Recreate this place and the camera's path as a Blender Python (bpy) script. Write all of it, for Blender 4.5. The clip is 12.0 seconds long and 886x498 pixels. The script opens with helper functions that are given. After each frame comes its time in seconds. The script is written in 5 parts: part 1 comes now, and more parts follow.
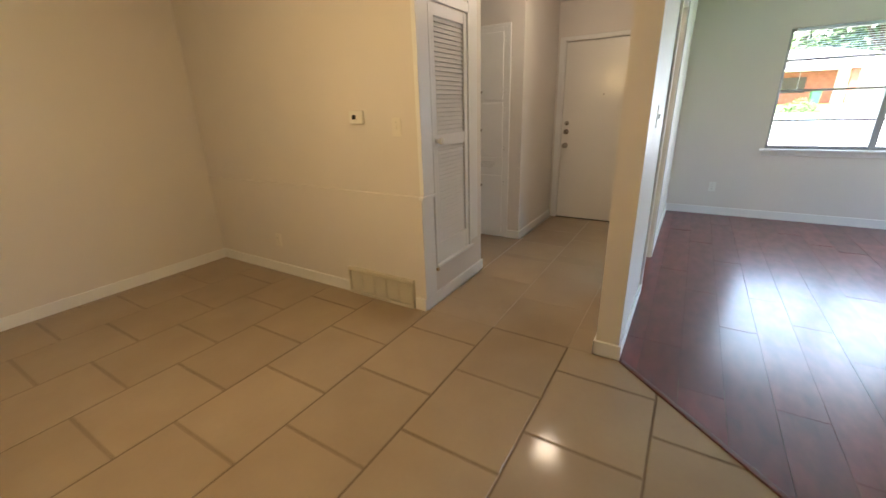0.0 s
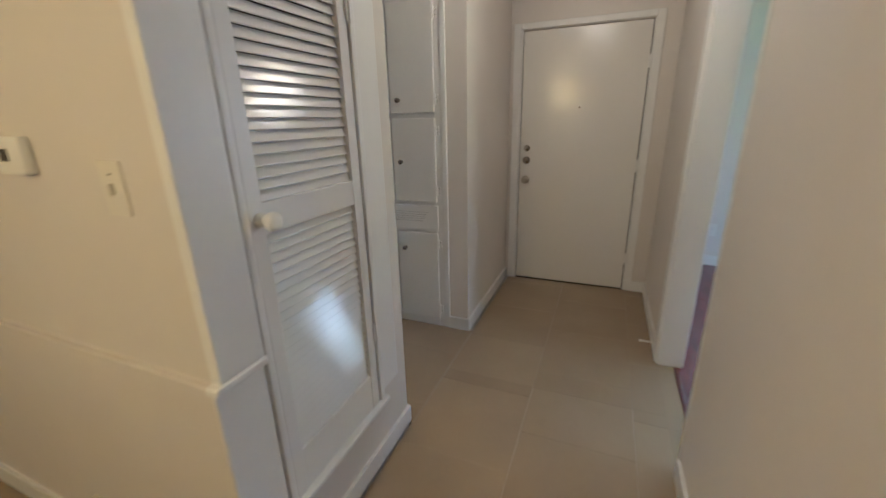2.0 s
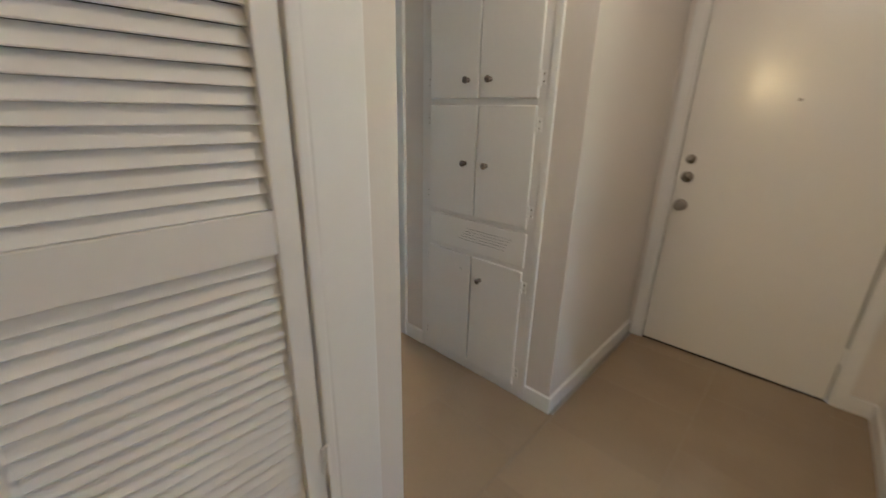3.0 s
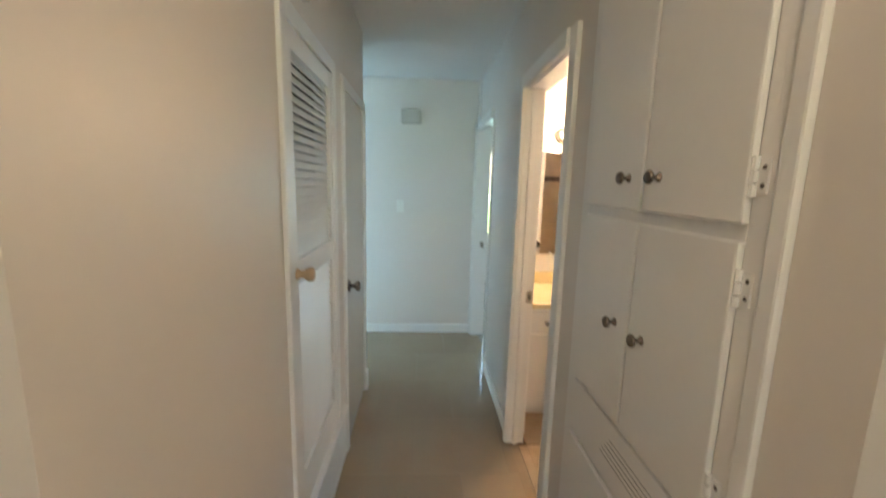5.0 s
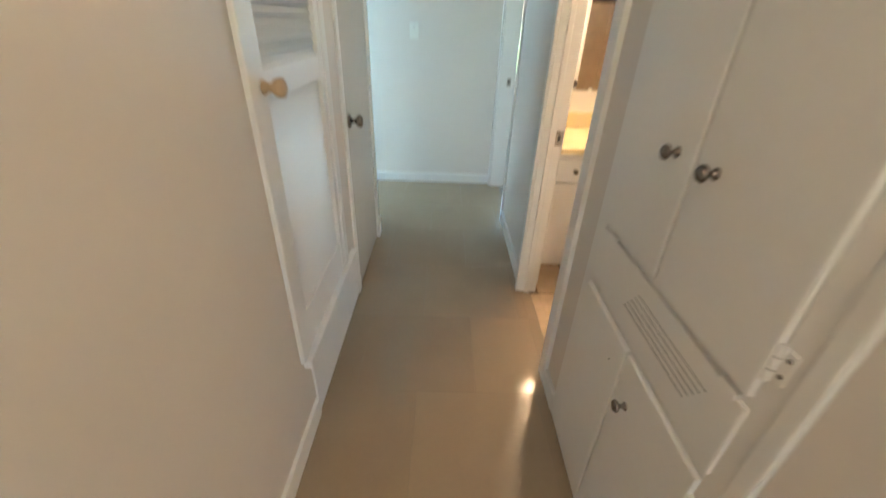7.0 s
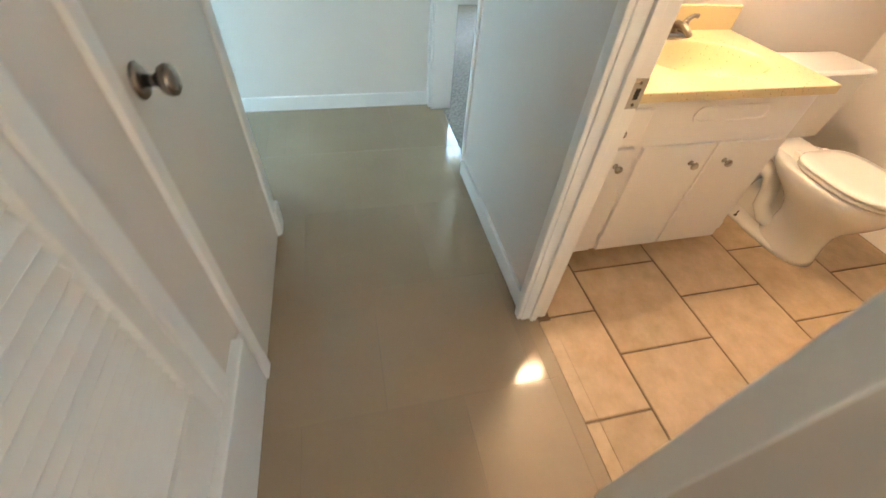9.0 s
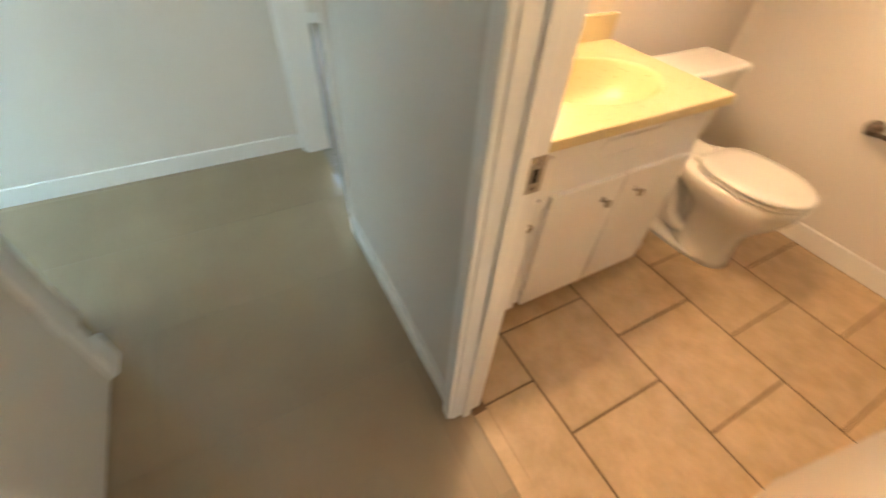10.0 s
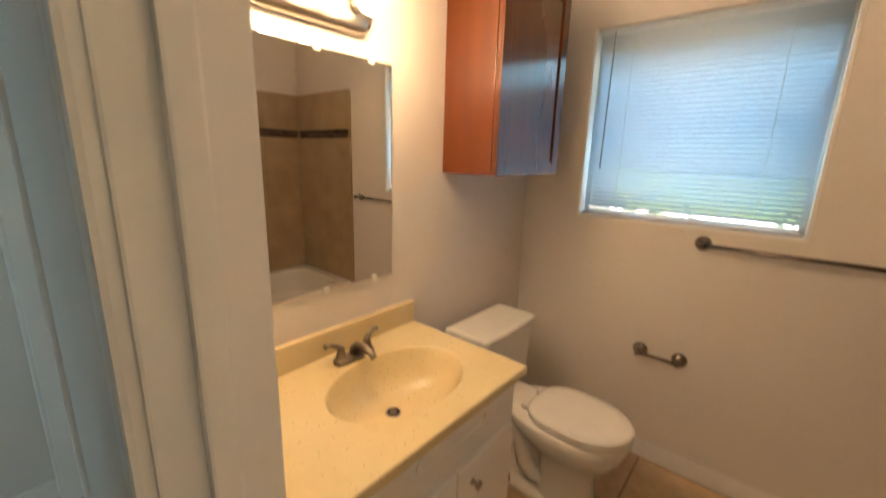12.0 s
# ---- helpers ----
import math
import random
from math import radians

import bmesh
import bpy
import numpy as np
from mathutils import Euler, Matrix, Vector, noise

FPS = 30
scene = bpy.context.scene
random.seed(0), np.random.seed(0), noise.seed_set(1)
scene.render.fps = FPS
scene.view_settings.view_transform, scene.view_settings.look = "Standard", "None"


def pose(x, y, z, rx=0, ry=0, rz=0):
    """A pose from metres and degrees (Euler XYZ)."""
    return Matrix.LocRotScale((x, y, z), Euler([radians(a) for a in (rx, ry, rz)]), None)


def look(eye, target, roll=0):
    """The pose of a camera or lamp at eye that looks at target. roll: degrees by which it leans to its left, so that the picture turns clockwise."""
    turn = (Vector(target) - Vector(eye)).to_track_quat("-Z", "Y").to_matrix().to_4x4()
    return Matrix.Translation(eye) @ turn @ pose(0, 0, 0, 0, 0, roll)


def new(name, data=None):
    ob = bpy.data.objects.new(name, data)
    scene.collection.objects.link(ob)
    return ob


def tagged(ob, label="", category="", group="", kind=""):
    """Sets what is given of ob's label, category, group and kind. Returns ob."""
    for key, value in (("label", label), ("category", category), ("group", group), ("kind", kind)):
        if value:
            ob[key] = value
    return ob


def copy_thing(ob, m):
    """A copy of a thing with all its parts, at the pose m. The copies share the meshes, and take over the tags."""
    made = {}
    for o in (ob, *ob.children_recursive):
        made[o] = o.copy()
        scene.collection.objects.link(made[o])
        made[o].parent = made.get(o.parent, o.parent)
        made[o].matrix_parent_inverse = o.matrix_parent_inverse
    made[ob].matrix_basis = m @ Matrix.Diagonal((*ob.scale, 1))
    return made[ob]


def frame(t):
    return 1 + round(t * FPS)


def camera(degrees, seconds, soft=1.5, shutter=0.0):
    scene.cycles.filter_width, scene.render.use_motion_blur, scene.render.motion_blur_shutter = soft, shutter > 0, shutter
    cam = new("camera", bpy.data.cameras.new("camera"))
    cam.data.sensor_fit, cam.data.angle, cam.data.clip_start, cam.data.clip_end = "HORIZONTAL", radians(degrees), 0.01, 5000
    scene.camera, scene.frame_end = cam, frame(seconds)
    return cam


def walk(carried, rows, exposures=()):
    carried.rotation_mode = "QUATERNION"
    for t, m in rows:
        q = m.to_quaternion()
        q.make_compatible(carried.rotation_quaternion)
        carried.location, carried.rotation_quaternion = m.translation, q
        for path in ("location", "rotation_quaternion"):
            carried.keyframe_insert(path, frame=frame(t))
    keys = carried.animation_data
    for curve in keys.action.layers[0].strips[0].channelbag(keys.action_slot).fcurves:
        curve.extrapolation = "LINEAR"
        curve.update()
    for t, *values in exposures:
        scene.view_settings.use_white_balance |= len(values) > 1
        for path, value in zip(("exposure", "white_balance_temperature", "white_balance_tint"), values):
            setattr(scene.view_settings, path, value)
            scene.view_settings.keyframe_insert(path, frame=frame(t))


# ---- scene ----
cam = camera(96.5, 12.0, shutter=0.5)
PATH = [
    (0, (1.455, -2.115, 1.385), (0.456, -0.519, 0.711), -2.0),
    (0.5, (1.171, -1.737, 1.381), (0.37, -0.035, 0.7), -0.7),
    (1, (0.962, -1.366, 1.385), (0.418, 0.434, 0.706), -1.2),
    (1.5, (0.848, -0.938, 1.387), (0.21, 0.842, 0.734), -0.4),
    (2, (0.76, -0.507, 1.395), (0.032, 1.25, 0.776), -1.4),
    (2.5, (0.71, -0.063, 1.395), (-0.302, 1.536, 0.749), -2.2),
    (2.7, (0.691, 0.084, 1.377), (-0.429, 1.602, 0.712), -0.5),
    (4.3, (0.365, 1.084, 1.439), (-1.449, 1.727, 0.895), 2.0),
    (4.5, (0.326, 1.137, 1.449), (-1.515, 1.651, 0.861), 2.1),
    (5, (0.372, 1.289, 1.491), (-1.599, 1.396, 1.167), 1.5),
    (5.5, (0.443, 1.376, 1.55), (-1.553, 1.358, 1.688), 1.3),
    (6, (0.479, 1.402, 1.564), (-1.501, 1.338, 1.833), 0.4),
    (6.5, (0.374, 1.382, 1.481), (-1.586, 1.309, 1.092), 0.4),
    (7, (0.164, 1.346, 1.354), (-1.566, 1.357, 0.352), 2.0),
    (7.2, (0.04, 1.319, 1.326), (-1.591, 1.37, 0.17), 3.0),
    (8.8, (-0.879, 1.246, 1.266), (-2.219, 1.576, -0.181), 5.2),
    (9, (-0.965, 1.247, 1.261), (-2.294, 1.639, -0.182), 5.3),
    (9.5, (-1.179, 1.352, 1.259), (-2.56, 1.742, -0.133), 1.2),
    (10, (-1.318, 1.489, 1.246), (-2.532, 2.215, -0.168), 4.2),
    (10.5, (-1.425, 1.619, 1.246), (-2.188, 2.793, -0.182), 8.7),
    (11, (-1.41, 1.702, 1.287), (-2.146, 3.02, -0.025), 5.7),
    (11.5, (-1.368, 1.745, 1.386), (-2.427, 3.183, 0.486), 1.6),
    (12, (-1.382, 1.746, 1.441), (-2.637, 3.235, 0.984), 1.7),
]
EXPOSURES = [(0, 3.35, 6300, 18), (0.5, 3.15, 6400, 18), (1, 3.1, 6400, 18), (1.5, 3.14, 6400, 17), (2, 3.32, 5300, 14), (2.5, 3.52, 5400, 14), (4.5, 3.45, 6400, 16), (5.5, 3.47, 6300, 15), (6.5, 3.5, 6300, 15), (7, 3.78, 6400, 15), (9, 4.0, 6500, 15), (9.5, 3.92, 6700, 17), (10, 3.75, 7500, 18), (10.5, 3.55, 6300, 17), (11, 3.5, 5600, 12), (11.5, 3.12, 5800, 14), (12, 2.6, 7100, 18)]
walk(cam, [(t, look(eye, target, roll)) for t, eye, target, roll in PATH], EXPOSURES)

# ---- world, sun, lamps ----
world = bpy.data.worlds.new("sky")
scene.world = world
world.use_nodes = True
_nt = world.node_tree
_sky = _nt.nodes.new("ShaderNodeTexSky")
_sky.sky_type, _sky.sun_disc = "NISHITA", False
_sky.air_density, _sky.dust_density = 1.6, 2.5
_sky.sun_elevation, _sky.sun_rotation = radians(58), radians(200)
_nt.links.new(_sky.outputs[0], _nt.nodes["Background"].inputs[0])
_nt.nodes["Background"].inputs[1].default_value = 0.15


def lamp(name, kind, m, power, color, size=0.1, size_y=None, angle=None):
    data = bpy.data.lights.new(name, kind)
    data.energy, data.color = power, color
    if kind == "AREA":
        data.shape, data.size, data.size_y = "RECTANGLE", size, size_y or size
    elif kind == "POINT":
        data.shadow_soft_size = size
    elif kind == "SUN":
        data.angle = angle
    ob = new(name, data)
    ob.matrix_world = m
    return ob


WARM = (1.0, 0.68, 0.23)
DAY = (0.38, 0.74, 1.0)
lamp("sun", "SUN", look((0, 0, 0), (0.25, 0.52, -0.95)), 4.2, (1.0, 0.95, 0.88), angle=radians(0.5))
# area lamps standing in for daylight in window openings
# east opening is unseen, added to brighten the living room
lamp("daylight_living", "AREA", look((5.32, 1.75, 1.45), (0, 1.2, 0.9)), 1.2, (0.72, 0.80, 1.0), 2.3, 1.35)
lamp("daylight_living_north", "AREA", look((3.0575, 3.858, 1.43), (3.0575, 0, 1.1)), 3.7, (0.64, 0.82, 1.0), 1.72, 1.18)
lamp("daylight_bath", "AREA", look((-1.72, 3.788, 1.6), (-1.72, 0, 1.2)), 1.0, (0.32, 0.74, 1.0), 0.82, 0.66)
lamp("daylight_bedroom", "AREA", look((-5.72, 2.9, 1.35), (0, 2.9, 1.2)), 2.7, DAY, 1.3, 1.2)
lamp("daylight_back_room", "AREA", look((-5.72, -0.9, 1.35), (0, 0.6, 1.0)), 38, DAY, 1.3, 1.2)
# lamps of the rooms
lamp("entry_lamp_light", "POINT", pose(0.55, 1.40, 2.27), 0.58, (1.0, 0.86, 0.66), 0.12)
lamp("dining_lamp_light", "POINT", pose(-0.1, -1.6, 1.83), 3.4, WARM, 0.10)
for _y in (2.29, 2.42, 2.555):
    lamp("vanity_bulb_light", "POINT", pose(-2.30, _y, 1.87), 1.35, (1.0, 0.71, 0.41), 0.055)

# ---- materials ----
MATS = {}


def mat(name, color, rough=0.6, metal=0.0, vary=0.06, scale=6.0, bump=0.0, bump_scale=200.0, spec=0.5, island=0.0, coat=0.0, second=None, second_scale=3.0, rough_vary=0.0, stretch=(1, 1, 1)):
    """A painted or solid surface: colour varied at two scales, fine relief, uneven gloss."""
    m = bpy.data.materials.new(name)
    m.use_nodes = True
    nt = m.node_tree
    n, l = nt.nodes, nt.links
    b = n["Principled BSDF"]
    b.inputs["Roughness"].default_value = rough
    b.inputs["Metallic"].default_value = metal
    b.inputs["Specular IOR Level"].default_value = spec
    b.inputs["Coat Weight"].default_value = coat
    b.inputs["Coat Roughness"].default_value = 0.08
    tc = n.new("ShaderNodeTexCoord")
    mp = n.new("ShaderNodeMapping")
    mp.inputs["Scale"].default_value = stretch
    geo = n.new("ShaderNodeNewGeometry")
    l.new(geo.outputs["Position"], mp.inputs["Vector"])
    big = n.new("ShaderNodeTexNoise")
    big.inputs["Scale"].default_value, big.inputs["Detail"].default_value = second_scale, 4
    fine = n.new("ShaderNodeTexNoise")
    fine.inputs["Scale"].default_value, fine.inputs["Detail"].default_value = scale * 8, 3
    l.new(mp.outputs[0], big.inputs["Vector"])
    l.new(mp.outputs[0], fine.inputs["Vector"])
    other = second or tuple(c * (1 - 1.6 * vary) for c in color)
    mix = n.new("ShaderNodeMix")
    mix.data_type = "RGBA"
    mix.inputs["A"].default_value = (*color, 1)
    mix.inputs["B"].default_value = (*other, 1)
    ramp = n.new("ShaderNodeMapRange")
    ramp.inputs["From Min"].default_value, ramp.inputs["From Max"].default_value = 0.35, 0.68
    l.new(big.outputs["Fac"], ramp.inputs["Value"])
    l.new(ramp.outputs[0], mix.inputs["Factor"])
    hsv = n.new("ShaderNodeHueSaturation")
    l.new(mix.outputs["Result"], hsv.inputs["Color"])
    val = n.new("ShaderNodeMapRange")
    val.inputs["To Min"].default_value, val.inputs["To Max"].default_value = 1 - vary, 1 + vary
    l.new(fine.outputs["Fac"], val.inputs["Value"])
    last = val.outputs[0]
    if island:
        info = n.new("ShaderNodeObjectInfo")
        rnd = n.new("ShaderNodeMapRange")
        rnd.inputs["To Min"].default_value, rnd.inputs["To Max"].default_value = 1 - island, 1 + island
        l.new(info.outputs["Random"], rnd.inputs["Value"])
        mul = n.new("ShaderNodeMath")
        mul.operation = "MULTIPLY"
        l.new(rnd.outputs[0], mul.inputs[0])
        l.new(last, mul.inputs[1])
        last = mul.outputs[0]
    l.new(last, hsv.inputs["Value"])
    l.new(hsv.outputs[0], b.inputs["Base Color"])
    if rough_vary:
        rv = n.new("ShaderNodeMapRange")
        rv.inputs["To Min"].default_value, rv.inputs["To Max"].default_value = max(0.02, rough - rough_vary), rough + rough_vary
        l.new(big.outputs["Fac"], rv.inputs["Value"])
        l.new(rv.outputs[0], b.inputs["Roughness"])
    if bump:
        bt = n.new("ShaderNodeTexNoise")
        bt.inputs["Scale"].default_value, bt.inputs["Detail"].default_value = bump_scale, 3
        l.new(mp.outputs[0], bt.inputs["Vector"])
        bp = n.new("ShaderNodeBump")
        bp.inputs["Strength"].default_value, bp.inputs["Distance"].default_value = bump, 0.002
        l.new(bt.outputs["Fac"], bp.inputs["Height"])
        l.new(bp.outputs[0], b.inputs["Normal"])
    MATS[name] = m
    return m


WALL = mat("wall_paint", (0.71, 0.664, 0.617), 0.45, vary=0.012, bump=0.10, bump_scale=120, rough_vary=0.06)
CEIL = mat("ceiling_paint", (0.74, 0.72, 0.69), 0.85, vary=0.02, bump=0.5, bump_scale=160)
TRIM = mat("trim_gloss_paint", (0.81, 0.80, 0.78), 0.35, vary=0.02, bump=0.06, bump_scale=45, rough_vary=0.05)
LOUVRE = mat("louvre_gloss_paint", (0.81, 0.80, 0.78), 0.12, vary=0.01, bump=0.05, bump_scale=60, rough_vary=0.04)
DOORP = mat("door_paint", (0.76, 0.735, 0.69), 0.2, vary=0.006, bump=0.02, bump_scale=90)
TILE = mat("beige_floor_tile", (0.36, 0.275, 0.185), 0.10, vary=0.03, bump=0.04, bump_scale=25, island=0.05, second=(0.32, 0.24, 0.16), second_scale=2.2, rough_vary=0.03)
GROUT = mat("brown_grout", (0.17, 0.112, 0.062), 0.8, vary=0.15, bump=0.6)
GROUTL = mat("tight_tan_grout", (0.30, 0.225, 0.145), 0.3, vary=0.08, bump=0.1)
GROUTP = mat("pale_dusty_grout", (0.45, 0.37, 0.275), 0.6, vary=0.12, bump=0.3)
BTILE = mat("bath_floor_tile", (0.55, 0.40, 0.255), 0.37, vary=0.10, bump=0.15, bump_scale=60, island=0.08, second=(0.45, 0.325, 0.19), second_scale=13, rough_vary=0.08)
STILE = mat("tub_wall_tile", (0.43, 0.32, 0.20), 0.3, vary=0.05, bump=0.15, bump_scale=50, island=0.06, second=(0.35, 0.25, 0.15), second_scale=6)
MOSAIC = mat("dark_mosaic", (0.09, 0.06, 0.045), 0.15, vary=0.1, island=0.7)
WOOD = mat("cherry_laminate", (0.15, 0.020, 0.017), 0.42, vary=0.08, scale=1.5, island=0.22, second=(0.095, 0.014, 0.012), second_scale=5, stretch=(3, 1.2, 1), bump=0.03, bump_scale=12, rough_vary=0.05, spec=0.25, coat=1.0)
WOOD.node_tree.nodes["Principled BSDF"].inputs["Coat Roughness"].default_value = 0.21
WOOD.node_tree.nodes["Principled BSDF"].inputs["Coat IOR"].default_value = 1.45
# near-black colour that paints in the shade of gaps, slots and recesses
GAPSHADE = mat("dark_gap", (0.012, 0.010, 0.008), 0.8)
STRIP = mat("reddish_floor_strip", (0.13, 0.035, 0.022), 0.3, vary=0.15)
CARPET = mat("grey_carpet", (0.30, 0.27, 0.24), 0.95, vary=0.5, scale=14, second=(0.15, 0.13, 0.11), second_scale=70, bump=1.0, bump_scale=260)
SATIN = mat("aged_satin_nickel", (0.27, 0.235, 0.19), 0.27, 1.0, vary=0.08, rough_vary=0.08)
NICKEL = mat("brushed_nickel", (0.42, 0.38, 0.33), 0.28, 1.0, vary=0.05, rough_vary=0.08)
BRONZE = mat("dark_nickel", (0.26, 0.22, 0.19), 0.25, 1.0, vary=0.06, rough_vary=0.08)
WHITEP = mat("white_plastic", (0.78, 0.77, 0.72), 0.35, vary=0.01)
SCREEN = mat("dark_screen", (0.02, 0.02, 0.02), 0.15)
PORC = mat("porcelain", (0.80, 0.77, 0.71), 0.07, vary=0.008, coat=0.5)
CHERRY = mat("cherry_cabinet", (0.135, 0.030, 0.004), 0.2, vary=0.03, scale=5, second=(0.11, 0.023, 0.0035), second_scale=3, stretch=(4, 4, 0.5), coat=0.3)
WKNOB = mat("tan_wood", (0.50, 0.36, 0.22), 0.4, vary=0.1)
VINYL = mat("window_paint_rail_shade", (0.36, 0.36, 0.37), 0.4, vary=0.03)
GRILLE = mat("vent_enamel", (0.62, 0.57, 0.46), 0.35, vary=0.04)
GRASS = mat("grass", (0.11, 0.20, 0.03), 0.9, vary=0.3, scale=2, second=(0.16, 0.26, 0.05), second_scale=0.4, bump=1.0, bump_scale=40)
CONC = mat("concrete", (0.60, 0.58, 0.54), 0.9, vary=0.06, scale=1, second_scale=0.5)
ROOFM = mat("grey_shingle", (0.22, 0.21, 0.21), 0.9, vary=0.15, scale=3)
SIDING = mat("white_siding", (0.75, 0.74, 0.70), 0.7, vary=0.03, scale=1)
BRICKM = mat("red_brick", (0.36, 0.13, 0.08), 0.85, vary=0.2, scale=4, island=0.1)
LEAF = mat("leaves", (0.085, 0.16, 0.05), 0.6, vary=0.25, scale=0.6, second=(0.11, 0.19, 0.07), second_scale=0.7)
BARK = mat("bark", (0.13, 0.09, 0.06), 0.9, vary=0.2)
FENCE = mat("weathered_fence", (0.25, 0.21, 0.18), 0.9, vary=0.15, scale=2)
BINM = mat("green_bin", (0.03, 0.16, 0.07), 0.5)


def counter_material():
    m = mat("speckled_counter", (0.68, 0.57, 0.34), 0.2, vary=0.02, second=(0.64, 0.52, 0.29), second_scale=4, coat=0.1)
    nt = m.node_tree
    n, l = nt.nodes, nt.links
    geo = n.new("ShaderNodeNewGeometry")
    mp = n.new("ShaderNodeMapping")
    mp.inputs["Scale"].default_value = (1.0, 2.2, 1.0)
    l.new(geo.outputs["Position"], mp.inputs["Vector"])
    vor = n.new("ShaderNodeTexVoronoi")
    vor.inputs["Scale"].default_value = 55
    l.new(mp.outputs[0], vor.inputs["Vector"])
    cmp_ = n.new("ShaderNodeMath")
    cmp_.operation, cmp_.inputs[1].default_value = "LESS_THAN", 0.13
    l.new(vor.outputs["Distance"], cmp_.inputs[0])
    pick = n.new("ShaderNodeSeparateColor")
    l.new(vor.outputs["Color"], pick.inputs[0])
    some = n.new("ShaderNodeMath")
    some.operation, some.inputs[1].default_value = "GREATER_THAN", 0.45
    l.new(pick.outputs[0], some.inputs[0])
    both = n.new("ShaderNodeMath")
    both.operation = "MULTIPLY"
    l.new(cmp_.outputs[0], both.inputs[0])
    l.new(some.outputs[0], both.inputs[1])
    mix = n.new("ShaderNodeMix")
    mix.data_type = "RGBA"
    mix.inputs["B"].default_value = (0.24, 0.13, 0.05, 1)
    hs = n["Hue/Saturation/Value"]
    l.new(hs.outputs[0], mix.inputs["A"])
    l.new(both.outputs[0], mix.inputs["Factor"])
    l.new(mix.outputs["Result"], n["Principled BSDF"].inputs["Base Color"])
    return m


COUNTER = counter_material()


def glass_material(name, rough=0.0):
    m = bpy.data.materials.new(name)
    m.use_nodes = True
    b = m.node_tree.nodes["Principled BSDF"]
    b.inputs["Transmission Weight"].default_value = 1.0
    b.inputs["Roughness"].default_value = rough
    b.inputs["IOR"].default_value = 1.02
    b.inputs["Base Color"].default_value = (0.97, 0.98, 0.98, 1)
    return m


GLASS = glass_material("window_glass")


def mirror_material():
    m = bpy.data.materials.new("mirror_silver")
    m.use_nodes = True
    b = m.node_tree.nodes["Principled BSDF"]
    b.inputs["Metallic"].default_value, b.inputs["Roughness"].default_value = 1.0, 0.0
    b.inputs["Base Color"].default_value = (0.88, 0.88, 0.86, 1)
    return m


MIRROR = mirror_material()


def glow_material(name, color, strength):
    m = bpy.data.materials.new(name)
    m.use_nodes = True
    b = m.node_tree.nodes["Principled BSDF"]
    b.inputs["Base Color"].default_value = (0.8, 0.8, 0.8, 1)
    b.inputs["Emission Color"].default_value = (*color, 1)
    b.inputs["Emission Strength"].default_value = strength
    return m


BULB = glow_material("lit_frosted_glass", (1.0, 0.80, 0.52), 1.5)


def slat_material():
    m = mat("blind_slat", (0.74, 0.76, 0.78), 0.4, vary=0.01)
    nt = m.node_tree
    tr = nt.nodes.new("ShaderNodeBsdfTranslucent")
    tr.inputs[0].default_value = (0.7, 0.8, 0.9, 1)
    mix = nt.nodes.new("ShaderNodeMixShader")
    mix.inputs[0].default_value = 0.45
    nt.links.new(nt.nodes["Principled BSDF"].outputs[0], mix.inputs[1])
    nt.links.new(tr.outputs[0], mix.inputs[2])
    nt.links.new(mix.outputs[0], nt.nodes["Material Output"].inputs[0])
    return m


SLAT = slat_material()

# ---- mesh helpers ----


def box(bm, lo, hi, bevel=0.0, turn=None):
    """A box from corner to corner, its edges bevelled; turn: a matrix about its centre."""
    lo, hi = Vector(lo), Vector(hi)
    mid, size = (lo + hi) / 2, hi - lo
    m = Matrix.Translation(mid) @ (turn or Matrix()) @ Matrix.Diagonal((*[max(abs(s), 1e-4) for s in size], 1))
    made = bmesh.ops.create_cube(bm, size=1.0, matrix=m)
    if bevel:
        edges = {e for v in made["verts"] for e in v.link_edges}
        bmesh.ops.bevel(bm, geom=list(edges), offset=bevel, segments=2, profile=0.6, affect="EDGES", clamp_overlap=True)
    return bm


def lathe(bm, profile, m=None, steps=24):
    """A turned body: rows of radius and height along z."""
    m = m or Matrix()
    rings = []
    for r, h in profile:
        if r < 1e-5:
            rings.append([bm.verts.new(m @ Vector((0, 0, h)))])
        else:
            rings.append([bm.verts.new(m @ Vector((r * math.cos(2 * math.pi * i / steps), r * math.sin(2 * math.pi * i / steps), h))) for i in range(steps)])
    for a, b in zip(rings, rings[1:]):
        for i in range(steps):
            j = (i + 1) % steps
            if len(a) == 1 and len(b) > 1:
                bm.faces.new((a[0], b[i], b[j]))
            elif len(b) == 1 and len(a) > 1:
                bm.faces.new((a[i], b[0], a[j]))
            elif len(a) > 1:
                bm.faces.new((a[i], b[i], b[j], a[j]))
    return bm


def loft(bm, rings, close=True):
    """Skins rows of points of equal number; the ends are filled."""
    rows = [[bm.verts.new(p) for p in ring] for ring in rings]
    k = len(rows[0])
    for a, b in zip(rows, rows[1:]):
        for i in range(k):
            j = (i + 1) % k
            bm.faces.new((a[i], a[j], b[j], b[i]))
    if close:
        bm.faces.new(list(reversed(rows[0])))
        bm.faces.new(rows[-1])
    return bm


